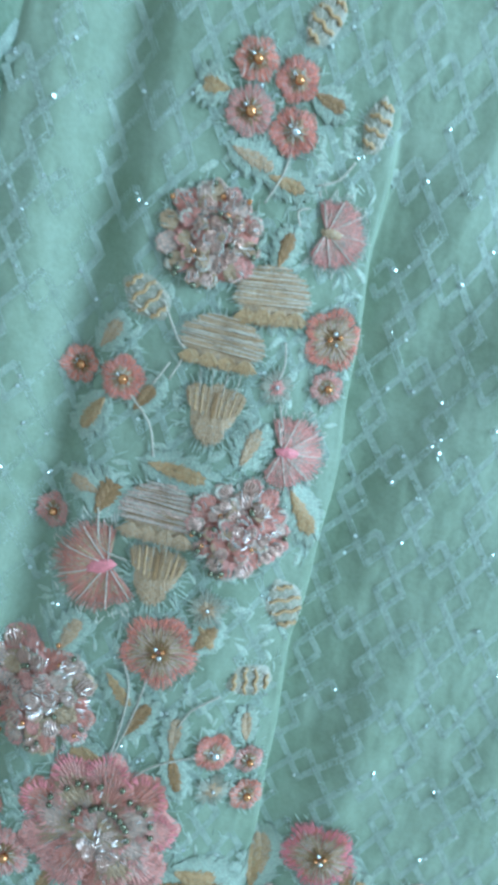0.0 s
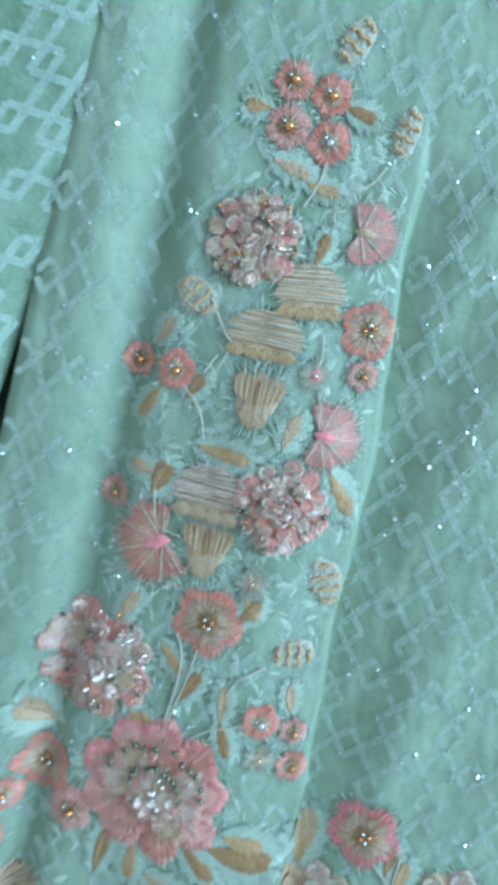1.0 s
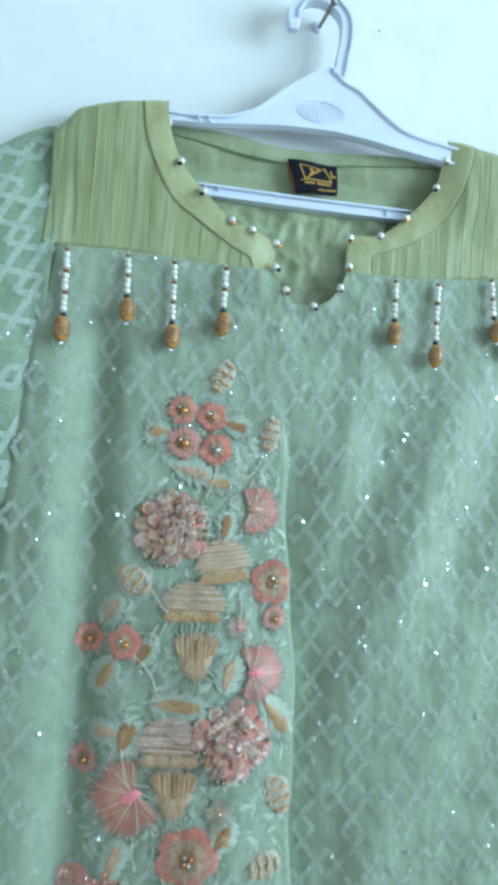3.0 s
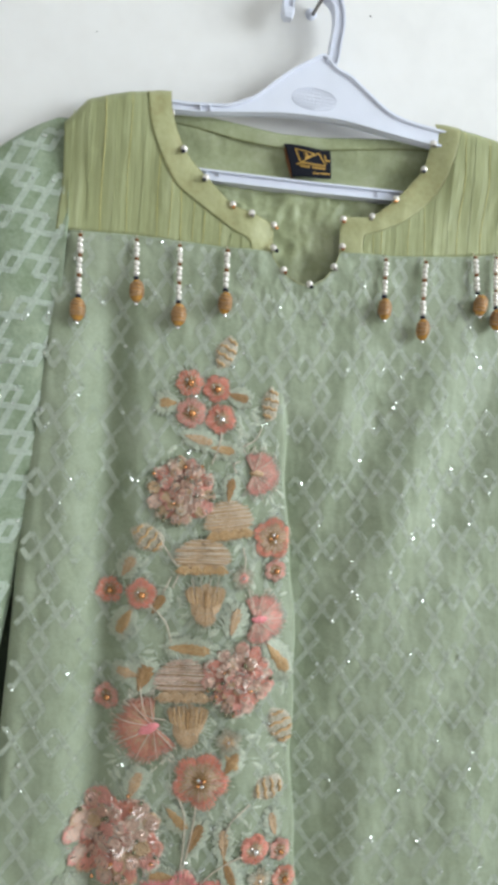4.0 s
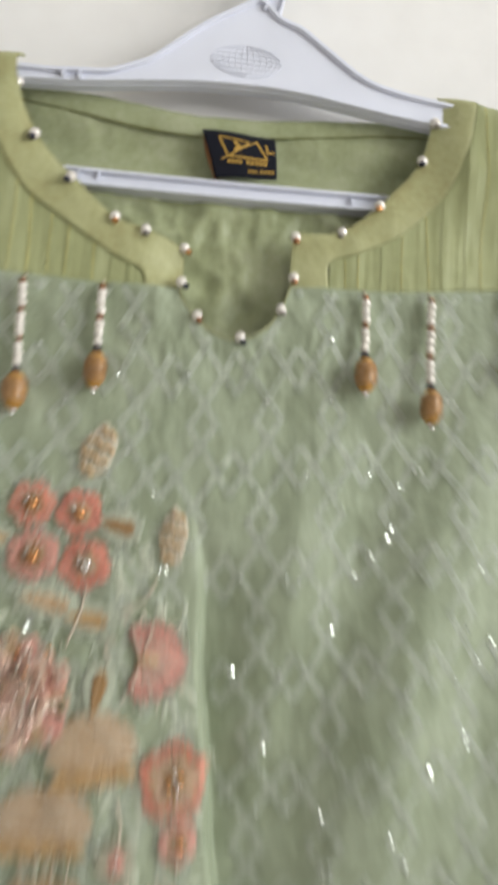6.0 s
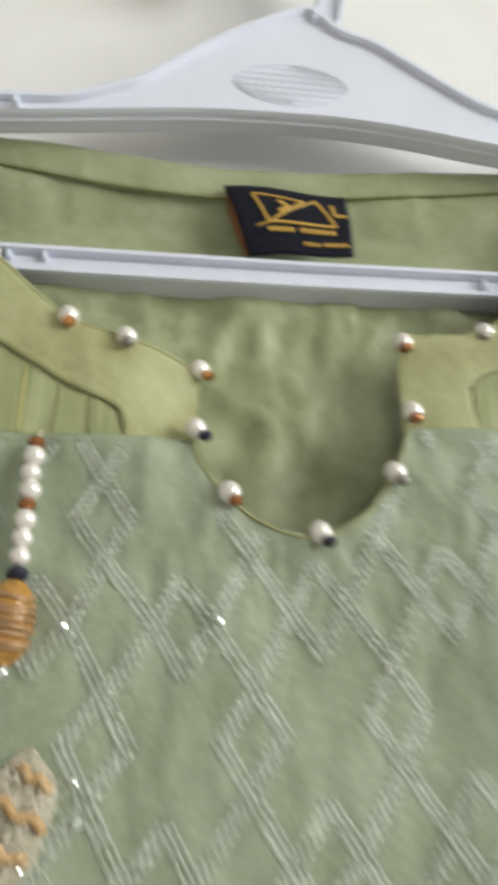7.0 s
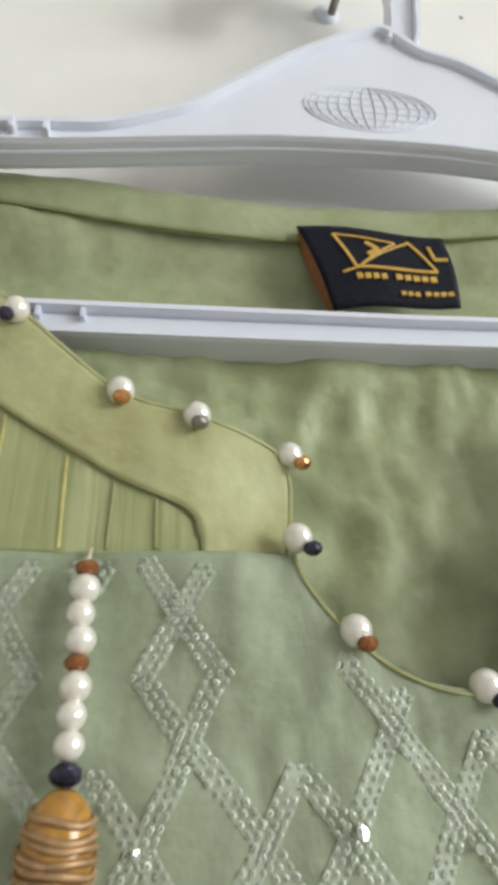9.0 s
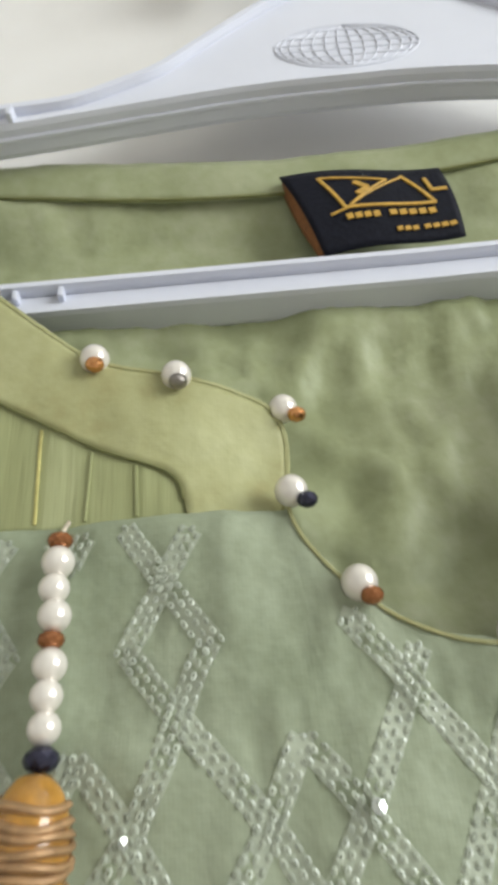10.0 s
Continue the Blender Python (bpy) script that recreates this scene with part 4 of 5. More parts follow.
def peony(x, z, r):
    r *= 1.06
    COUNT[0] += 1
    s = COUNT[0]
    rng = random.Random(s * 7)
    f = rosette("peony", x, z, r * 0.88, 10, ROSE, kurta, "large beige-pink peony with beaded petal rims", deep=0.84, high=0.0012, turn=s, ridges=10, seed=s)
    threads("thread_edge", ray_threads(x, z, r * 0.85, r * 1.07, 60, rng, None, 0.07, sway=0.25), MINT, f, lift=0.0010)
    for ring, (base, size, count, lift) in enumerate(((0.60, 0.42, 14, 0.0018), (0.34, 0.38, 11, 0.0032), (0.10, 0.32, 7, 0.0045))):
        for k in range(count):
            a = 360 / count * (k + rng.uniform(-0.25, 0.25)) + s * 40
            px, pz = x + r * base * math.cos(radians(a)), z + r * base * math.sin(radians(a))
            q = r * size * rng.uniform(0.85, 1.12)
            skin = rng.choice((BEIGE, ROSE, TAN, BEIGE, PINK))
            ruffled_petal(px, pz, a + rng.gauss(0, 16), q, skin, rng.choice((PINK, CREAM, TAN, BEIGE)), f, lift, rng)
            if rng.random() < (0.42, 0.55, 0.7)[ring]:
                cx, cz = turned(px, pz, q * 0.55, 0, a)
                coil_row(cx, cz, a + rng.gauss(0, 25), q * 0.30, q * 0.34, 5, COIL, f, lift + 0.0014)
    coil_row(x, z, s * 50, r * 0.10, r * 0.13, 5, COIL, f, 0.0070)
    bugles(x, z, r * 0.10, r * 0.50, int(38 * r / 0.024), f, s, 0.0074, True)
    bugles(x, z, r * 0.55, r * 0.92, int(44 * r / 0.024), f, s + 70, 0.0050, False)
    for k in range(15):
        a, rr = rng.uniform(0, 6.283), r * rng.choice((0.45, 0.72, 0.9, 0.95)) * rng.uniform(0.92, 1.05)
        bead(BRONZE_BALL if k % 3 else COPPER_BALL, x + rr * math.cos(a), z + rr * math.sin(a), f, 0.0064 if rr < r * 0.6 else 0.0046, "rim_bead", 0.9 if k % 3 else 0.6)


def great_flower(x, z, r):
    """The broad rose-coloured flower seen from the side."""
    rng = random.Random(17)
    f = rosette("great_flower", x, z, r * 0.86, 8, ROSE, kurta, "broad dusty rose flower with dark beads on its petals", deep=0.82, high=0.0012, ridges=14, seed=3)
    threads("thread_edge", ray_threads(x, z, r * 0.82, r * 1.02, 80, rng, None, 0.06, sway=0.25), MINT, f, lift=0.0010)
    for base, size, angles, skins, lift in ((0.38, 0.66, (12, 52, 90, 128, 168, 205, 245, 292, 335), (PINK, ROSE, PINK), 0.0018),
                                            (0.14, 0.62, (30, 80, 130, 185, 240, 300, 350), (BEIGE, ROSE, TAN), 0.0034), (0.02, 0.42, (10, 75, 140, 215, 285), (TAN, BEIGE, ROSE), 0.0050)):
        for k, a in enumerate(angles):
            px, pz = turned(x, z, r * base, 0, a)
            ruffled_petal(px, pz, a + rng.gauss(0, 6), r * size * rng.uniform(0.9, 1.05), skins[k % 3], HOT if base > 0.3 and 10 < a < 170 else PINK, f, lift, rng)
            threads("petal_shade", ray_threads(px, pz, r * size * 0.12, r * size * 0.55, 10, rng, None, 0.25, radians(a) - 0.45, 0.9, 0.05), TAN if k % 2 else BEIGE, f, lift=lift + 0.0016, width=0.0004)
    for k in range(7):
        a = rng.uniform(190, 350)
        cx, cz = turned(x, z - 0.004, r * rng.uniform(0.1, 0.34), 0, a)
        coil_row(cx, cz, 90 + rng.gauss(0, 14), 0.0030, 0.0040, 5, COIL, f, 0.0074)
    bugles(x, z - 0.006, 0.002, r * 0.40, 26, f, 8, 0.0082)
    bugles(x, z, r * 0.45, r * 0.85, 18, f, 9, 0.0058)
    for k in range(26):
        a, rr = 0.25 + 2.65 * (k % 13) / 12 + rng.gauss(0, 0.06), r * (0.36 if k < 13 else 0.66) * rng.uniform(0.92, 1.08)
        bead(BRONZE_BALL, x + rr * math.cos(a), z + rr * math.sin(a), f, 0.0072 if rr < r * 0.5 else 0.0056, "rim_bead", 1.0)


def fan_flower(x, z, r, deg, material_, throat=False):
    """A side-on fan of petals opening towards deg from its throat."""
    COUNT[0] += 1
    r *= 0.88
    n, rings, span = 60, 6, 2.05
    pts, faces = [], []
    for j in range(rings + 1):
        f = 0.08 + 0.92 * j / rings
        for i in range(n + 1):
            a = -span + 2 * span * i / n
            k = abs(math.sin(3.5 * (a + span) / span * math.pi / 2)) ** 0.5
            rr = 0.9 * r * f * (1 - 0.22 * (1 - k) * f * f) * (0.80 + 0.20 * math.cos(a))
            p, q = turned(x, z, rr * math.cos(a), rr * math.sin(a), deg)
            pts.append((p, q, 0.0010 * math.sin(math.pi * min(1.0, 0.15 + 0.8 * f)) + 0.0002 * (i % 2) if j < rings and 0 < i < n else -0.0006))
    for j in range(rings):
        for i in range(n):
            k = j * (n + 1) + i
            faces.append((k, k + 1, k + n + 2, k + n + 1))
    ob = lay("fan_flower", pts, faces, material_, kurta, "side-on fan flower in pink thread with pale veins")
    for k in range(7):
        a = -span * 0.92 + 2 * span * 0.92 * k / 6
        line = []
        for t in range(9):
            rr = r * (0.12 + 0.86 * t / 8) * (0.80 + 0.20 * math.cos(a))
            p, q = turned(x, z, rr * math.cos(a), rr * math.sin(a), deg)
            line.append((p, front_depth(p, q) - 0.0030 - 0.0004 * math.sin(t / 8 * 3.1), q))
        part("vein", sweep(line, CREAM, "vein", 0.00028, 0.0003, sides=6), ob)
    tx, tz = turned(x, z, r * 0.14, 0, deg)
    oval("throat", tx, tz, r * 0.30, r * 0.13, deg, HOT if throat else TAN, ob, "bright pink throat" if throat else "", high=0.0016, lift=0.0030, point=0.2)
    px, pz = turned(x, z, r * 0.45, 0, deg)
    rng = random.Random(COUNT[0])
    edge = lambda t: (0.80 + 0.20 * math.cos(t - radians(deg))) * (0.86 + 0.14 * abs(math.sin(3.5 * (t - radians(deg) + span) / span * math.pi / 2)) ** 0.5)
    threads("petal_stitches", ray_threads(x, z, r * 0.16, r * 1.04, 120, rng, edge, 0.07, radians(deg) - span, 2 * span, 0.03), material_, ob, lift=0.0020)
    threads("petal_stitches", ray_threads(x, z, r * 0.3, r * 0.8, 46, rng, edge, 0.2, radians(deg) - span, 2 * span, 0.04), BEIGE if material_ is PINK else TAN, ob, lift=0.0024, width=0.0003)
    threads("thread_edge", ray_threads(x, z, r * 0.94, r * 1.16, 60, rng, edge, 0.07, radians(deg) - span, 2 * span, 0.06), CREAM, ob, lift=0.0014, width=0.0003)


def oval(name, x, z, a, b, deg, material_, parent, label="", high=0.0016, lift=0.0011, point=0.0, wob=0.06, seed=0):
    """A domed oval; point above 0 sharpens its ends into a leaf."""
    n, rings = 40, 5
    pts, faces = [], []
    for j in range(rings + 1):
        f = j / rings
        for i in range(n):
            t = 2 * math.pi * i / n
            q = b * math.sin(t) * (1 - point * abs(math.cos(t)) ** 2)
            w = 1 + wob * math.sin(5 * t + seed) * f
            px, pz = turned(x, z, a * f * math.cos(t) * w, q * f * w, deg)
            pts.append((px, pz, high * (1 - f * f) + 0.00015 * (i % 2) if j < rings else -0.0006))
    for j in range(rings):
        for i in range(n):
            faces.append((j * n + i, j * n + (i + 1) % n, (j + 1) * n + (i + 1) % n, (j + 1) * n + i))
    return lay(name, pts, faces, material_, parent, label, lift)


def across(x, z, a, b, deg, count, material_, parent, name, lift, width=0.0007, wave=0.0008):
    """Laid cords across an oval."""
    for k in range(count):
        q = b * (-0.82 + 1.64 * k / (count - 1))
        half = a * math.sqrt(max(0.05, 1 - (q / b) ** 2)) * 0.96
        line = []
        for t in range(11):
            p = -half + 2 * half * t / 10
            px, pz = turned(x, z, p, q + wave * math.sin(t * 1.3 + k * 2), deg)
            line.append((px, front_depth(px, pz) - lift - 0.0008 * (1 - (p / (half + 1e-6)) ** 2), pz))
        part(name, sweep(line, material_, name, width, 0.0006, sides=6), parent)


def cord_threads(x, z, a, b, deg, n, rng, lo=-1.0, hi=1.0):
    """Threads that run across an oval from side to side."""
    segs = []
    for k in range(n):
        q = b * (lo + (hi - lo) * (k + rng.uniform(0.1, 0.9)) / n)
        half = a * math.sqrt(max(0.02, 1 - (q / b) ** 2)) * rng.uniform(0.86, 1.05)
        m = rng.uniform(-0.25, 0.25) * half
        e = rng.gauss(0, b * 0.03)
        p0, p1, p2 = turned(x, z, -half, q + e, deg), turned(x, z, m, q, deg), turned(x, z, half, q - e, deg)
        segs += [(*p0, *p1), (*p2, *p1)]
    return segs


def halo(x, z, a, b, deg, n, rng, material_, parent, lift=0.0009, out=1.3):
    """Loose stitches round an oval's edge."""
    segs = []
    for k in range(n):
        t = 2 * math.pi * (k + rng.uniform(-0.4, 0.4)) / n
        f = out * rng.uniform(0.85, 1.1)
        u = t + rng.gauss(0, 0.12)
        segs.append((*turned(x, z, a * 0.8 * math.cos(t), b * 0.8 * math.sin(t), deg), *turned(x, z, (a + b * (f - 1)) * math.cos(u), b * f * math.sin(u), deg)))
    return threads("outline_stitches", segs, material_, parent, lift=lift, width=0.0004)


def striped_cone(x, z, a, b, deg):
    COUNT[0] += 1
    s = COUNT[0]
    rng = random.Random(s)
    ob = oval("cone_motif", x, z, a * 0.95, b * 0.95, deg, TAN, kurta, "tan oval motif of close horizontal cords", high=0.0012, wob=0.04, seed=s)
    threads("cord", cord_threads(x, z, a, b, deg, 26, rng, -0.3, 0.97), TAN if s % 2 else BEIGE, ob, lift=0.0022, width=0.0005)
    threads("cord", cord_threads(x, z, a, b, deg, 9, rng, -0.3, 0.95), CREAM, ob, lift=0.0028, width=0.0003)
    threads("cord", cord_threads(x, z, a, b, deg, 5, rng, -0.3, 0.95), HEART, ob, lift=0.0026, width=0.0003)
    for k in (-0.72, -0.26, 0.24, 0.7):
        p, q = turned(x, z, a * k * 0.92, -b * 0.34, deg)
        threads("scale", ray_threads(p, q, a * 0.05, b * 0.52, 20, rng, None, 0.1, radians(deg) - 2.45, 1.8, 0.05), GOLD if s % 2 else TAN, ob, lift=0.0030, width=0.0005)
    halo(x, z, a, b, deg, 64, rng, MINT, ob, out=1.18)


def tulip(x, z, a, b, deg):
    a, b = a * 1.05, b * 1.2
    COUNT[0] += 1
    s = COUNT[0]
    rng = random.Random(s)
    ob = oval("tulip_motif", x, z, a * 0.85, b * 0.6, deg, TAN, kurta, "tulip motif in tan and ochre thread with a mint outline", high=0.0006, point=0.3, seed=s)
    halo(x, z, a * 1.05, b * 0.85, deg, 60, rng, MINT, ob, out=1.2)
    cup, calyx = [], []
    for k in range(54):
        u = -1 + 2 * (k + rng.uniform(0.2, 0.8)) / 54
        top_ = -a * (0.52 + 0.24 * abs(math.sin(2.0 * math.pi * (u + 1) / 2)) ** 0.5) * rng.uniform(0.95, 1.06)
        cup.append((*turned(x, z, a * (0.12 - 0.25 * u * u), b * 0.66 * u, deg), *turned(x, z, top_, b * 0.80 * u, deg)))
    for k in range(26):
        u = -1 + 2 * (k + rng.uniform(0.2, 0.8)) / 26
        calyx.append((*turned(x, z, a * 0.10, b * 0.28 * u, deg), *turned(x, z, a * (0.92 - 0.3 * u * u) * rng.uniform(0.92, 1.05), b * 0.42 * u, deg)))
    threads("petal", cup, TAN, ob, lift=0.0020, width=0.0005)
    threads("petal_shade", cup[2::6], GOLD, ob, lift=0.0026, width=0.0005)
    threads("petal_shade", cup[25:29], HEART, ob, lift=0.0030, width=0.0005)
    threads("calyx", calyx, TAN, ob, lift=0.0020, width=0.0005)
    for k in (-0.7, -0.25, 0.25, 0.7):
        p0, p1 = turned(x, z, -a * 1.15, b * k * 0.75, deg), turned(x, z, -a * 0.5, b * k * 0.6, deg)
        stem([p0, p1], 0.0006, ob)


def bud(x, z, a, b, deg):
    COUNT[0] += 1
    s = COUNT[0]
    ob = oval("bud_motif", x, z, a, b, deg, PALE, kurta, "plump pale sage bud with ochre stripes", high=0.0013, point=0.2, seed=s)
    across(x, z, b * 0.9, a * 0.85, deg + 80, 4, GOLD, ob, "stripe", 0.0022, width=0.0010, wave=0.0007)
    strokes("bud_stitches", x, z, a * 0.9, b * 0.9, deg, 60, 0.0015, CREAM, ob, 0.0026, radial=False, seed=s, width=0.0003)
    fringe(x, z, b, MINT, ob, count=26, length=0.0045, seed=s, lift=0.0005)


def leaf(x, z, a, b, deg):
    COUNT[0] += 1
    s = COUNT[0]
    rng = random.Random(s)
    a, b = a * 1.2, b * 1.2
    ob = oval("leaf", x, z, a * 1.05, b * 1.15, deg, MINT, kurta, "small leaf in mint thread with an ochre middle", high=0.0003, lift=0.0008, point=0.45, wob=0.16, seed=s)
    wings, core = [], []
    n = int(46 * a / 0.010)
    for k in range(n):
        u = -1 + 2 * (k + 0.5) / n
        w = b * (1.5 * math.sqrt(max(0.0, 1 - u * u)) * (1 - 0.25 * u) + 0.2) * (0.78 + 0.3 * abs(math.sin(u * 7 + s))) * rng.uniform(0.85, 1.12)
        for e in (-1, 1):
            wings.append((*turned(x, z, a * 0.95 * u, e * b * 0.2, deg), *turned(x, z, a * u * 1.05 + w * 0.55, e * w, deg)))
        if k % 2 == 0 and -0.95 < u < 0.8:
            c = b * 0.72 * (1 - u * u) * rng.uniform(0.7, 1.2)
            for e in (-1, 1):
                core.append((*turned(x, z, a * 0.85 * u, 0, deg), *turned(x, z, a * 0.85 * u + c * 0.8, e * c, deg)))
    threads("mint_stitches", wings, MINT, ob, lift=0.0012, width=0.00042)
    threads("middle", core, (GOLD, HEART, TAN)[s % 3], ob, lift=0.0019, width=0.0005)


def swirl(x, z, a, b, deg):
    COUNT[0] += 1
    rng = random.Random(COUNT[0])
    ob = oval("shell_motif", x, z, a * 0.8, b * 0.8, deg, TAN, kurta, "scalloped tan shell motif with cream swirls", high=0.0012, wob=0.10, seed=COUNT[0])
    for ring, count, size in ((0.42, 8, 0.62), (0.14, 5, 0.52)):
        for k in range(count):
            t = 360 / count * (k + rng.uniform(-0.2, 0.2))
            px, pz = turned(x, z, a * ring * math.cos(radians(t)), b * ring * math.sin(radians(t)), deg)
            ruffled_petal(px, pz, deg + t + rng.gauss(0, 10), b * size * 1.1, (TAN, BEIGE)[k % 2], CREAM, ob, 0.0020 if count == 8 else 0.0036, rng)
    threads("cord", cord_threads(x, z, a * 0.5, b * 0.45, deg, 8, rng), CREAM, ob, lift=0.0062, width=0.0004)
    halo(x, z, a, b, deg, 60, rng, MINT, ob, out=1.1)


def stem(line, w, parent=None, lift=0.0024):
    pts = smooth_line([(p, 0, q) for p, q in line], 4 * len(line))
    pts = [(p.x, front_depth(p.x, p.z) - lift, p.z) for p in pts]
    return part("stem", sweep(pts, STEM, "stem", w * 0.55, 0.0005, sides=6), parent or kurta, "" if parent else "twisted cream thread stem")


# motifs, from the neck down
small_flower(-0.0869, 1.4182, 0.0100)
small_flower(-0.0671, 1.4151, 0.0101)
small_flower(-0.0849, 1.3967, 0.0112)
small_flower(-0.0632, 1.3936, 0.0112)
peony(-0.0887, 1.3399, 0.0231)
fan_flower(-0.0370, 1.3551, 0.0209, 2, PINK)
striped_cone(-0.0541, 1.3199, 0.0180, 0.0152, 9)
open_flower(-0.0205, 1.3088, 0.0150)
small_flower(-0.0180, 1.2859, 0.0082)
bud(-0.1109, 1.3060, 0.0132, 0.0092, -28)
striped_cone(-0.0717, 1.2936, 0.0200, 0.0136, 1)
tulip(-0.0684, 1.2611, 0.0161, 0.0153, -88)
small_flower(-0.1359, 1.2666, 0.0096)
small_flower(-0.1134, 1.2663, 0.0110)
pale_flower(-0.0418, 1.2805, 0.0081)
fan_flower(-0.0319, 1.2514, 0.0237, 2, PINK, True)
peony(-0.0428, 1.2096, 0.0241)
striped_cone(-0.0812, 1.2060, 0.0200, 0.0167, 3)
tulip(-0.0764, 1.1763, 0.0170, 0.0153, -88)
pale_flower(-0.0472, 1.1656, 0.0094)
small_flower(-0.1338, 1.1909, 0.0091)
fan_flower(-0.1000, 1.1741, 0.0309, -153, ROSE, True)
bud(-0.0087, 1.1743, 0.0144, 0.0096, -60)
open_flower(-0.0655, 1.1377, 0.0201)
bud(-0.0615, 1.4421, 0.0130, 0.0077, 72)
bud(-0.0268, 1.4064, 0.0130, 0.0065, 87)
leaf(-0.1014, 1.4028, 0.0064, 0.0044, -178)
leaf(-0.0508, 1.4102, 0.0081, 0.0040, -12)
leaf(-0.0780, 1.3778, 0.0112, 0.0040, -13)
leaf(-0.0605, 1.3712, 0.0096, 0.0036, -8)
leaf(-0.0538, 1.3427, 0.0088, 0.0036, 81)
leaf(-0.1238, 1.2850, 0.0089, 0.0041, 63)
leaf(-0.1243, 1.2459, 0.0108, 0.0046, -116)
leaf(-0.1015, 1.2598, 0.0081, 0.0041, 62)
leaf(-0.0471, 1.2500, 0.0105, 0.0045, 76)
leaf(-0.0774, 1.2294, 0.0156, 0.0049, -2)
leaf(-0.1089, 1.2073, 0.0101, 0.0067, 72)
leaf(-0.1199, 1.2104, 0.0084, 0.0042, 170)
leaf(-0.0136, 1.2231, 0.0143, 0.0050, -50)
leaf(-0.0448, 1.1495, 0.0095, 0.0043, 60)
leaf(-0.1112, 1.1321, 0.0107, 0.0044, 72)
leaf(-0.0433, 1.2270, 0.0082, 0.0037, 38)
stem([(-0.0464, 1.3741), (-0.0376, 1.3792), (-0.0325, 1.3883)], 0.0011)
stem([(-0.0683, 1.3602), (-0.0634, 1.3743), (-0.0621, 1.3844)], 0.0011)
stem([(-0.0500, 1.3547), (-0.0522, 1.3607), (-0.0474, 1.3636)], 0.0011)
stem([(-0.1032, 1.3070), (-0.0925, 1.2910), (-0.0877, 1.2854), (-0.0919, 1.2717)], 0.0011)
stem([(-0.1081, 1.2595), (-0.0961, 1.2484), (-0.0906, 1.2333)], 0.0011)
stem([(-0.0384, 1.2728), (-0.0329, 1.2592)], 0.0011)
stem([(-0.0430, 1.3017), (-0.0408, 1.2920), (-0.0419, 1.2843)], 0.0011)
stem([(-0.1110, 1.2014), (-0.1053, 1.1823), (-0.0918, 1.1791)], 0.0011)
stem([(-0.0933, 1.2794), (-0.0987, 1.2676)], 0.0011)
peony(-0.1226, 1.0932, 0.0321)
great_flower(-0.0735, 1.0292, 0.0436)
small_flower(-0.0240, 1.0884, 0.0109)
small_flower(-0.0046, 1.0858, 0.0080)
pale_flower(-0.0193, 1.0663, 0.0091)
small_flower(-0.0007, 1.0649, 0.0093)
bud(-0.0158, 1.1307, 0.0120, 0.0088, 19)
open_flower(0.0519, 1.0289, 0.0212)
open_flower(-0.1416, 1.0164, 0.0181)
small_flower(-0.1192, 0.9974, 0.0142)
small_flower(-0.1598, 0.9927, 0.0097)
leaf(-0.1511, 1.0489, 0.0128, 0.0098, 149)
leaf(-0.0803, 1.1098, 0.0113, 0.0040, -45)
leaf(-0.0673, 1.0973, 0.0121, 0.0044, 67)
leaf(-0.0469, 1.0941, 0.0114, 0.0040, 94)
leaf(-0.0884, 1.0691, 0.0099, 0.0042, -179)
leaf(-0.0419, 1.0728, 0.0117, 0.0038, -68)
leaf(-0.0110, 1.1050, 0.0094, 0.0034, 104)
leaf(-0.0160, 1.0111, 0.0129, 0.0076, -15)
leaf(-0.0384, 0.9930, 0.0155, 0.0050, -39)
leaf(-0.1094, 1.1342, 0.0086, 0.0036, 74)
leaf(-0.0444, 1.1509, 0.0075, 0.0031, -48)
leaf(-0.0957, 0.9789, 0.0161, 0.0048, 84)
leaf(0.0220, 1.0159, 0.0135, 0.0064, 104)
leaf(-0.0775, 0.9792, 0.0135, 0.0048, -87)
leaf(0.0697, 1.0182, 0.0102, 0.0039, 87)
stem([(-0.0773, 1.0664), (-0.0747, 1.0926), (-0.0754, 1.1134), (-0.0805, 1.1253)], 0.0011)
stem([(-0.0761, 1.0688), (-0.0704, 1.0961), (-0.0676, 1.1199)], 0.0011)
stem([(-0.0618, 1.0657), (-0.0509, 1.0763), (-0.0334, 1.0848)], 0.0011)
stem([(-0.0465, 1.0995), (-0.0413, 1.1113), (-0.0293, 1.1209)], 0.0011)
stem([(-0.1211, 1.0328), (-0.1092, 1.0354)], 0.0011)
swirl(0.0395, 0.9705, 0.0374, 0.0242, -26)
swirl(0.1151, 0.9944, 0.0326, 0.0261, -47)
open_flower(-0.0109, 0.9580, 0.0207)
striped_cone(-0.1537, 0.9149, 0.0333, 0.0229, 45)
fan_flower(-0.0819, 0.9171, 0.0368, 168, ROSE, True)
small_flower(-0.1607, 0.9951, 0.0112)
small_flower(-0.1675, 0.9658, 0.0116)
leaf(0.0188, 1.0078, 0.0169, 0.0076, 100)
leaf(-0.0156, 1.0023, 0.0203, 0.0097, -7)
leaf(-0.0536, 0.9696, 0.0153, 0.0059, -20)
leaf(0.0781, 1.0095, 0.0125, 0.0050, 88)
leaf(0.0137, 0.9368, 0.0181, 0.0073, -70)
leaf(-0.1637, 0.8938, 0.0195, 0.0078, -90)
stem([(0.0606, 1.0137), (0.0779, 0.9970), (0.0969, 0.9685)], 0.0011)
stem([(0.0745, 1.0228), (0.0741, 1.0041)], 0.0011)
stem([(0.0738, 0.9849), (0.0917, 0.9669)], 0.0011)
stem([(-0.0771, 0.9546), (-0.0674, 0.9393), (-0.0727, 0.9042)], 0.0011)


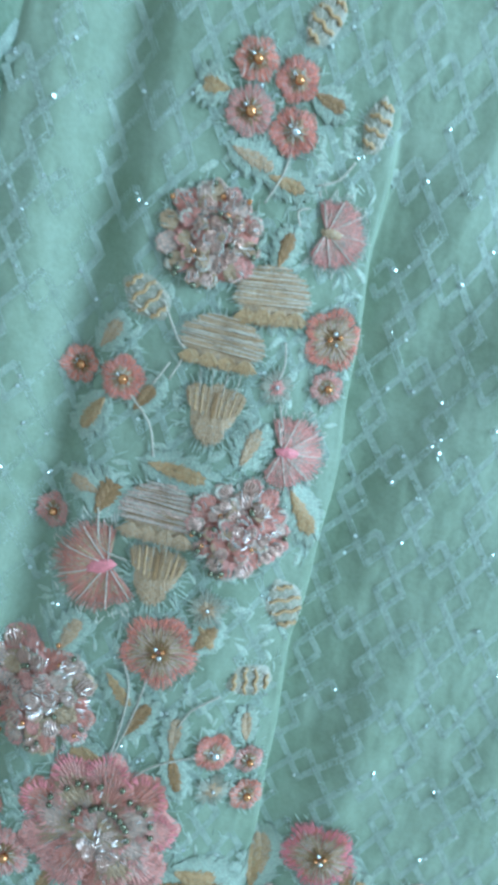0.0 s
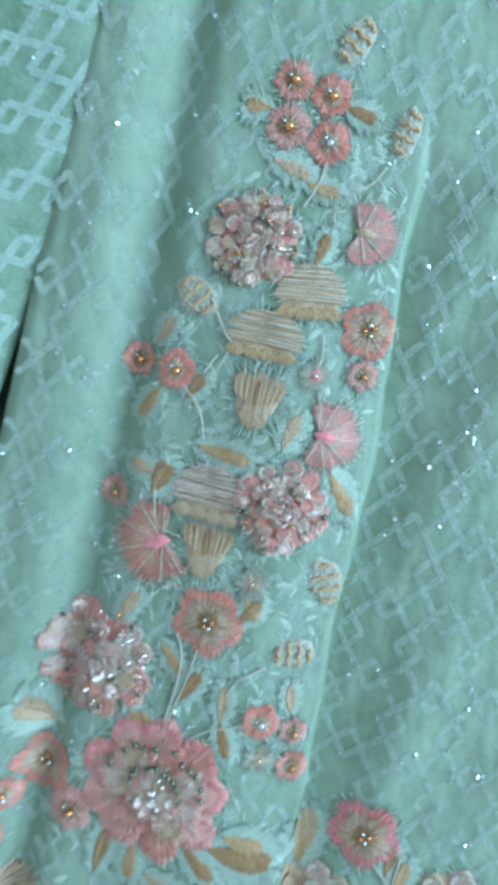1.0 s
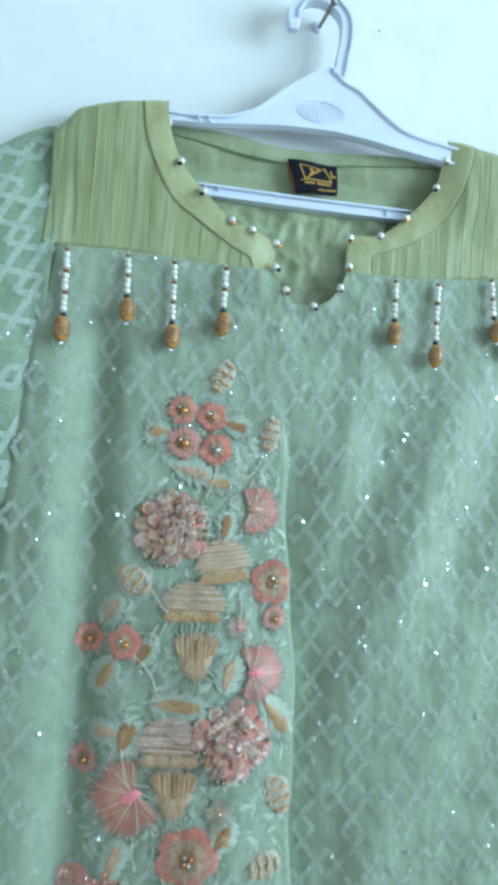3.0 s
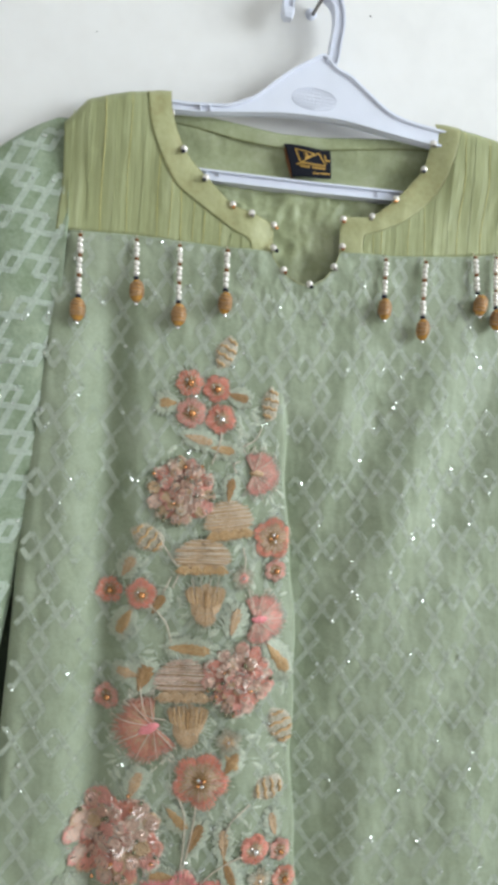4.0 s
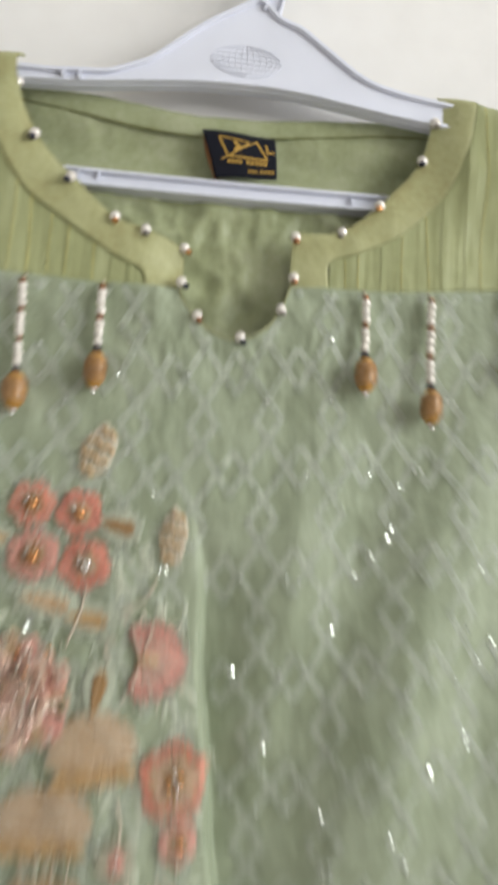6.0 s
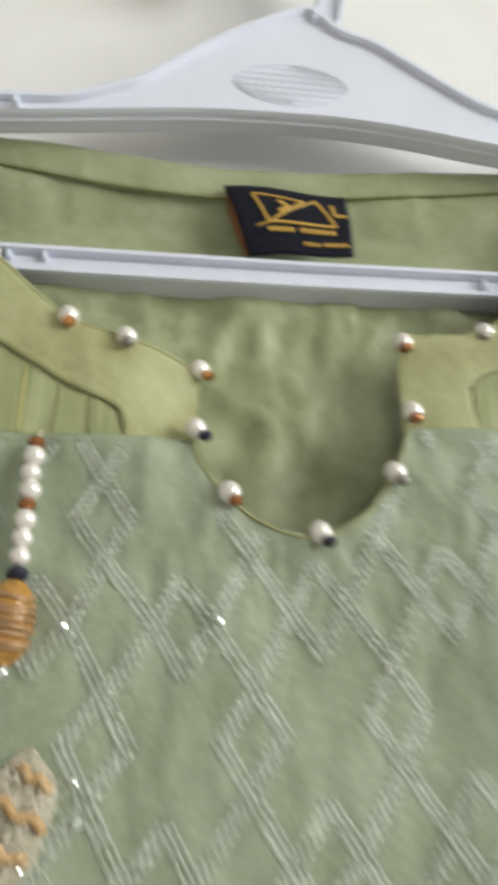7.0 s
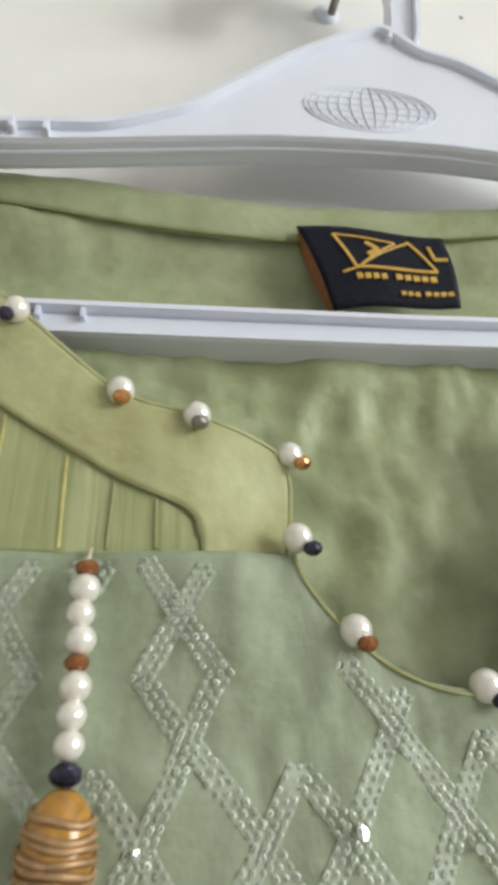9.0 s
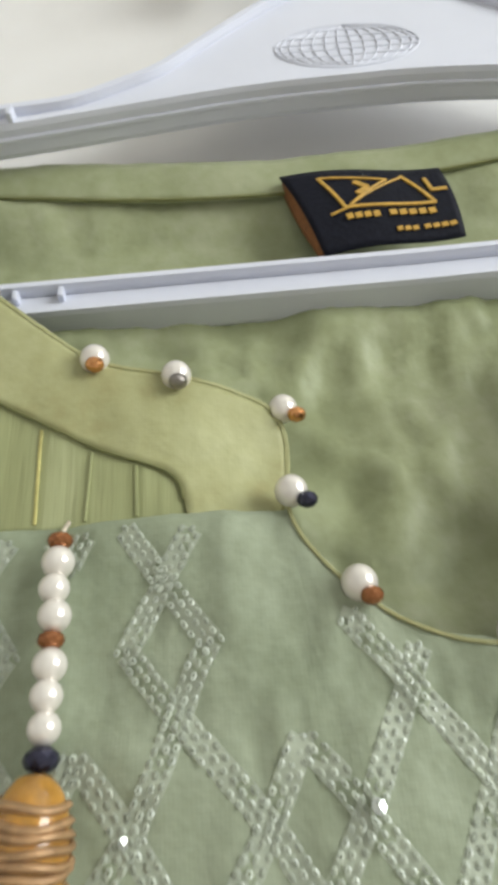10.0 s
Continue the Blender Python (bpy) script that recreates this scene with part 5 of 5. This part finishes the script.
def mint_ground():
    """Flat mint leaflets and loose stitches that fill the ground between the motifs."""
    rng = random.Random(21)
    for name, material_, tries, lo, hi, fat, h0 in (("ground_foliage", MINT, 720, 0.0030, 0.0062, 0.34, 0.0003), ("ground_stitches", GROUND_THREAD, 1300, 0.0018, 0.0042, 0.14, 0.0003)):
        verts, faces = [], []
        for k in range(tries):
            z = rng.uniform(0.88, 1.41)
            right = bend(CREASE, z) - 0.006
            left = -0.112 - 0.03 * ramp(z, 1.30, 1.05) + 0.03 * ramp(z, 1.32, 1.42)
            x = rng.uniform(left, right)
            if noise.noise(Vector((x * 70, z * 70, 1.3))) < -0.06:
                continue
            a, l = rng.uniform(0, 6.28), rng.uniform(lo, hi)
            w = l * fat * rng.uniform(0.7, 1.2)
            d, n = (math.cos(a), math.sin(a)), (-math.sin(a), math.cos(a))
            i = len(verts)
            ring = [(-1, 0), (-0.55, -0.75), (0.1, -1), (0.65, -0.6), (1, 0), (0.65, 0.6), (0.1, 1), (-0.55, 0.75)]
            for p, q in ring:
                p, q = p * rng.uniform(0.9, 1.1), q * rng.uniform(0.75, 1.2)
                px, pz = x + d[0] * l * p + n[0] * w * q, z + d[1] * l * p + n[1] * w * q
                verts.append((px, front_depth(px, pz) - 0.0005, pz))
            for p in (-0.5, 0.5):
                px, pz = x + d[0] * l * p, z + d[1] * l * p
                verts.append((px, front_depth(px, pz) - 0.0006 - h0, pz))
            faces.extend([(i, i + 1, i + 8), (i + 1, i + 2, i + 9, i + 8), (i + 2, i + 3, i + 9), (i + 3, i + 4, i + 9), (i + 4, i + 5, i + 9), (i + 5, i + 6, i + 9), (i + 6, i + 7, i + 8, i + 9), (i + 7, i, i + 8)])
        part(name, mesh_of(name, verts, faces, material_), kurta, "pale mint thread filling between the motifs", kind="stuff")


mint_ground()

# ---- pearls round the neck ----
PEARL_BALL = ball_mesh("pearl", 0.0027, PEARL)
SEEDS = [ball_mesh("seed_bead", 0.0017, m, 0.8, True) for m in (COPPER, STEEL, BROWN_BEAD, INK_BEAD)]


def neck_pearl(x, y, z, side, seed):
    if z < 1.53:
        y = min(y, front_depth(x, z - 0.002) - 0.0010)
    p = part("pearl", PEARL_BALL, kurta, "round cream pearl sewn on the neck edge", at=Matrix.Translation((x, y, z)))
    s = part("seed_bead", SEEDS[seed % 4], p)
    s.matrix_parent_inverse = Matrix.Identity(4)
    s.matrix_basis = Matrix.Translation((0.0025 * side, -0.0016, -0.0024))


neck_pearl(-0.1107, 0.0015, 1.6114, 0.3, 1)
neck_pearl(-0.1004, -0.001, 1.5856, -0.3, 3)
neck_pearl(-0.0834, 0.0025, 1.5685, -0.5, 3)
neck_pearl(-0.0623, 0.004, 1.5518, 0.2, 0)
neck_pearl(-0.0479, 0.0045, 1.5472, 0.2, 1)
neck_pearl(-0.0296, 0.011, 1.5426, 0.9, 0)
neck_pearl(-0.0301, 0.0105, 1.5234, 0.9, 3)
neck_pearl(-0.0221, 0.0056, 1.5069, 0.5, 2)
neck_pearl(-0.0018, 0.0058, 1.4984, 0.6, 3)
neck_pearl(0.0167, 0.006, 1.5135, 0.4, 1)
neck_pearl(0.022, 0.0069, 1.5291, 0.1, 2)
neck_pearl(0.0233, 0.007, 1.5518, 0.1, 2)
neck_pearl(0.046, 0.0065, 1.5562, -0.4, 1)
neck_pearl(0.064, 0.0045, 1.5712, -0.3, 0)
neck_pearl(0.085, 0.003, 1.5962, -0.3, 3)
neck_pearl(0.0908, 0.0015, 1.6165, 0.2, 1)

# ---- bead tassels under the yoke ----
TINY = ball_mesh("pearl", 0.0028, PEARL)
SPACER = ball_mesh("spacer_bead", 0.0022, BROWN_BEAD, 0.72, True)
SPACER_INK = ball_mesh("spacer_bead", 0.0027, INK_BEAD, 0.74, True)
TIP = ball_mesh("tip_bead", 0.0016, SILVER)


def drop_mesh():
    """An egg-shaped amber bead, flat-ended."""
    n, rings = 26, 18
    verts, faces = [], []
    for j in range(rings + 1):
        t = math.pi * (0.06 + 0.88 * j / rings)
        r = 0.0051 * math.sin(t) ** 0.8 * (1 + 0.02 * math.sin(j * 2.3))
        for i in range(n):
            a = 2 * math.pi * i / n
            verts.append((r * math.cos(a), r * math.sin(a) * 0.92, 0.0082 * math.cos(t)))
    for j in range(rings):
        for i in range(n):
            faces.append((j * n + i, (j + 1) * n + i, (j + 1) * n + (i + 1) % n, j * n + (i + 1) % n))
    faces += [tuple(range(n)), tuple(range(rings * n, rings * n + n))[::-1]]
    return mesh_of("drop_bead", verts, faces, AMBER)


def wrap_mesh():
    """Fine wire wound round the drop in bands."""
    pts = []
    turns = 8
    for i in range(turns * 20 + 1):
        a = 2 * math.pi * i / 20
        k = i / (turns * 20)
        zz = 0.0054 - 0.0104 * k + 0.0003 * math.sin(a * 0.5 + 3 * k) + 0.0004 * math.cos(a)
        t = math.acos(max(-1, min(1, zz / 0.0082)))
        r = 0.0051 * math.sin(t) ** 0.8 + 0.0002
        pts.append((r * math.cos(a), r * 0.92 * math.sin(a), zz + 0.0002 * math.sin(i)))
    verts, faces = [], []
    for i, p in enumerate(pts):
        c = Vector(p)
        out = Vector((c.x, c.y, 0)).normalized()
        for j in range(4):
            b = math.pi * j / 2
            verts.append(c + out * (0.00052 * math.cos(b)) + Vector((0, 0, 0.00056 * math.sin(b))))
        if i:
            k = 4 * i
            faces.extend([(k - 4 + j, k - 4 + (j + 1) % 4, k + (j + 1) % 4, k + j) for j in range(4)])
    return mesh_of("wire_wrap", verts, faces, WIRE)


DROP, WRAP = drop_mesh(), wrap_mesh()


def tassel(x, ztop, zbot, groups, lean=0.0):
    """A string of pearl groups between spacers, ending in the drop; groups: pearls in each."""
    y0 = front_depth(x, ztop) - 0.0045
    loop = sweep([(x, y0 + 0.004, ztop + 0.002), (x, y0, ztop - 0.002), (x + lean, y0 - 0.001, zbot + 0.004)], CREAM, "bead_tassel", 0.0004, 0.0004, sides=6)
    t = part("bead_tassel", loop, kurta, "hanging string of cream pearls ending in a wire-wrapped amber bead")
    drop_z = zbot + 0.0100
    z, zend = ztop - 0.0012, drop_z + 0.0080
    units = []
    for g, n in enumerate(groups):
        units += [("s", 0.0033)] + [("p", 0.0047)] * n
    units += [("k", 0.0042)]
    k = (z - zend) / sum(u for _, u in units)
    for kind, u in units:
        c = z - u * k / 2
        f = (ztop - c) / (ztop - zbot)
        m = Matrix.Translation((x + lean * f + random.uniform(-0.0002, 0.0002), y0 - 0.001 * f, c)) @ Matrix.Scale(min(1.12, k) * random.uniform(0.94, 1.06), 4)
        part({"s": "spacer_bead", "p": "pearl", "k": "spacer_bead"}[kind], {"s": SPACER, "p": TINY, "k": SPACER_INK}[kind], t, at=m)
        z -= u * k
    turn = Matrix.Rotation(random.uniform(0, 6), 4, "Z") @ Matrix.Rotation(random.uniform(-0.12, 0.12), 4, "Y")
    d = part("drop_bead", DROP, t, "amber drop wound with copper wire", at=Matrix.Translation((x + lean, y0 - 0.003, drop_z)) @ turn)
    part("wire_wrap", WRAP, t, at=Matrix.Translation((x + lean, y0 - 0.003, drop_z)) @ turn)
    part("tip_bead", TIP, t, at=Matrix.Translation((x + lean, y0 - 0.003, zbot + 0.0008)))


random.seed(4)
tassel(-0.1690, 1.5185, 1.4531, (3, 3, 3), 0.0010)
tassel(-0.1303, 1.5195, 1.4700, (3, 3), 0.0020)
tassel(-0.0995, 1.5185, 1.4556, (3, 3, 3), 0.0015)
tassel(-0.0650, 1.5187, 1.4672, (3, 3), 0.0)
tassel(0.0566, 1.5245, 1.4737, (3, 3), -0.0004)
tassel(0.0886, 1.5260, 1.4608, (3, 3, 3), -0.0012)
tassel(0.1296, 1.5340, 1.4838, (3, 3), 0.0046)
tassel(0.1468, 1.5355, 1.4738, (3, 3, 3), 0.0016)

# ---- the maker's tag in the back neck ----
TAG_TL, TAG_TR, TAG_BR, TAG_BL = Vector((-0.0243, 0.0128, 1.6060)), Vector((0.0122, 0.0128, 1.6056)), Vector((0.0140, 0.0142, 1.5845)), Vector((-0.0167, 0.0150, 1.5820))


def tag_point(u, v, lift=0.0):
    p = TAG_TL.lerp(TAG_TR, u).lerp(TAG_BL.lerp(TAG_BR, u), v)
    return p + Vector((0, -0.0022 * math.sin(v * math.pi * 0.9) - lift - 0.0006 * math.sin(u * 5), 0.0003 * math.sin(u * 6)))


tag = thicken(part("maker_tag", sheet("maker_tag", 24, 14, lambda u, v: tag_point(u, v), TAG), kurta, "black woven maker's tag with gold marks"), 0.0005)


def tag_flap(u, v):
    a = tag_point(0.0, v) + Vector((0.0004, 0.0006, 0))
    return a + Vector((-0.0016 * math.sin(v * math.pi) * u + 0.0004, 0.0030 * u, -0.0005 * u))


thicken(part("folded_back", sheet("folded_back", 4, 10, tag_flap, TAG_BACK), tag, "rust-coloured reverse of the tag"), 0.0004)


def tag_line(name, pts, w=0.0004):
    line = []
    for (u0, v0), (u1, v1) in zip(pts, pts[1:]):
        line += [tag_point(u0 + (u1 - u0) * k / 6, 0.07 + v0 + (v1 - v0) * k / 6, 0.0005) for k in range(7)]
    part(name, sweep(line, GOLD_PRINT, name, w, 0.0002), tag)


tag_line("emblem_line", [(0.20, 0.08), (0.26, 0.52), (0.86, 0.52), (0.72, 0.08)], 0.00042)
tag_line("emblem_line", [(0.20, 0.08), (0.62, 0.14), (0.30, 0.50)], 0.00028)
tag_line("emblem_line", [(0.72, 0.10), (0.30, 0.50)], 0.00028)
tag_line("emblem_line", [(0.40, 0.18), (0.47, 0.27), (0.38, 0.36)], 0.0006)
tag_line("emblem_line", [(0.15, 0.58), (0.30, 0.52)], 0.0003)
# size letter L
tag_line("size_letter", [(0.86, 0.14), (0.87, 0.34), (0.97, 0.34)], 0.00048)
for u0, u1, v, w, n in ((0.24, 0.48, 0.63, 0.0008, 4), (0.53, 0.86, 0.62, 0.0008, 5), (0.54, 0.70, 0.80, 0.0006, 3), (0.73, 0.97, 0.79, 0.0006, 4)):
    for k in range(n):
        step = (u1 - u0) / n
        tag_line("word_bar", [(u0 + k * step, v), (u0 + (k + 0.74) * step, v - 0.01)], w)
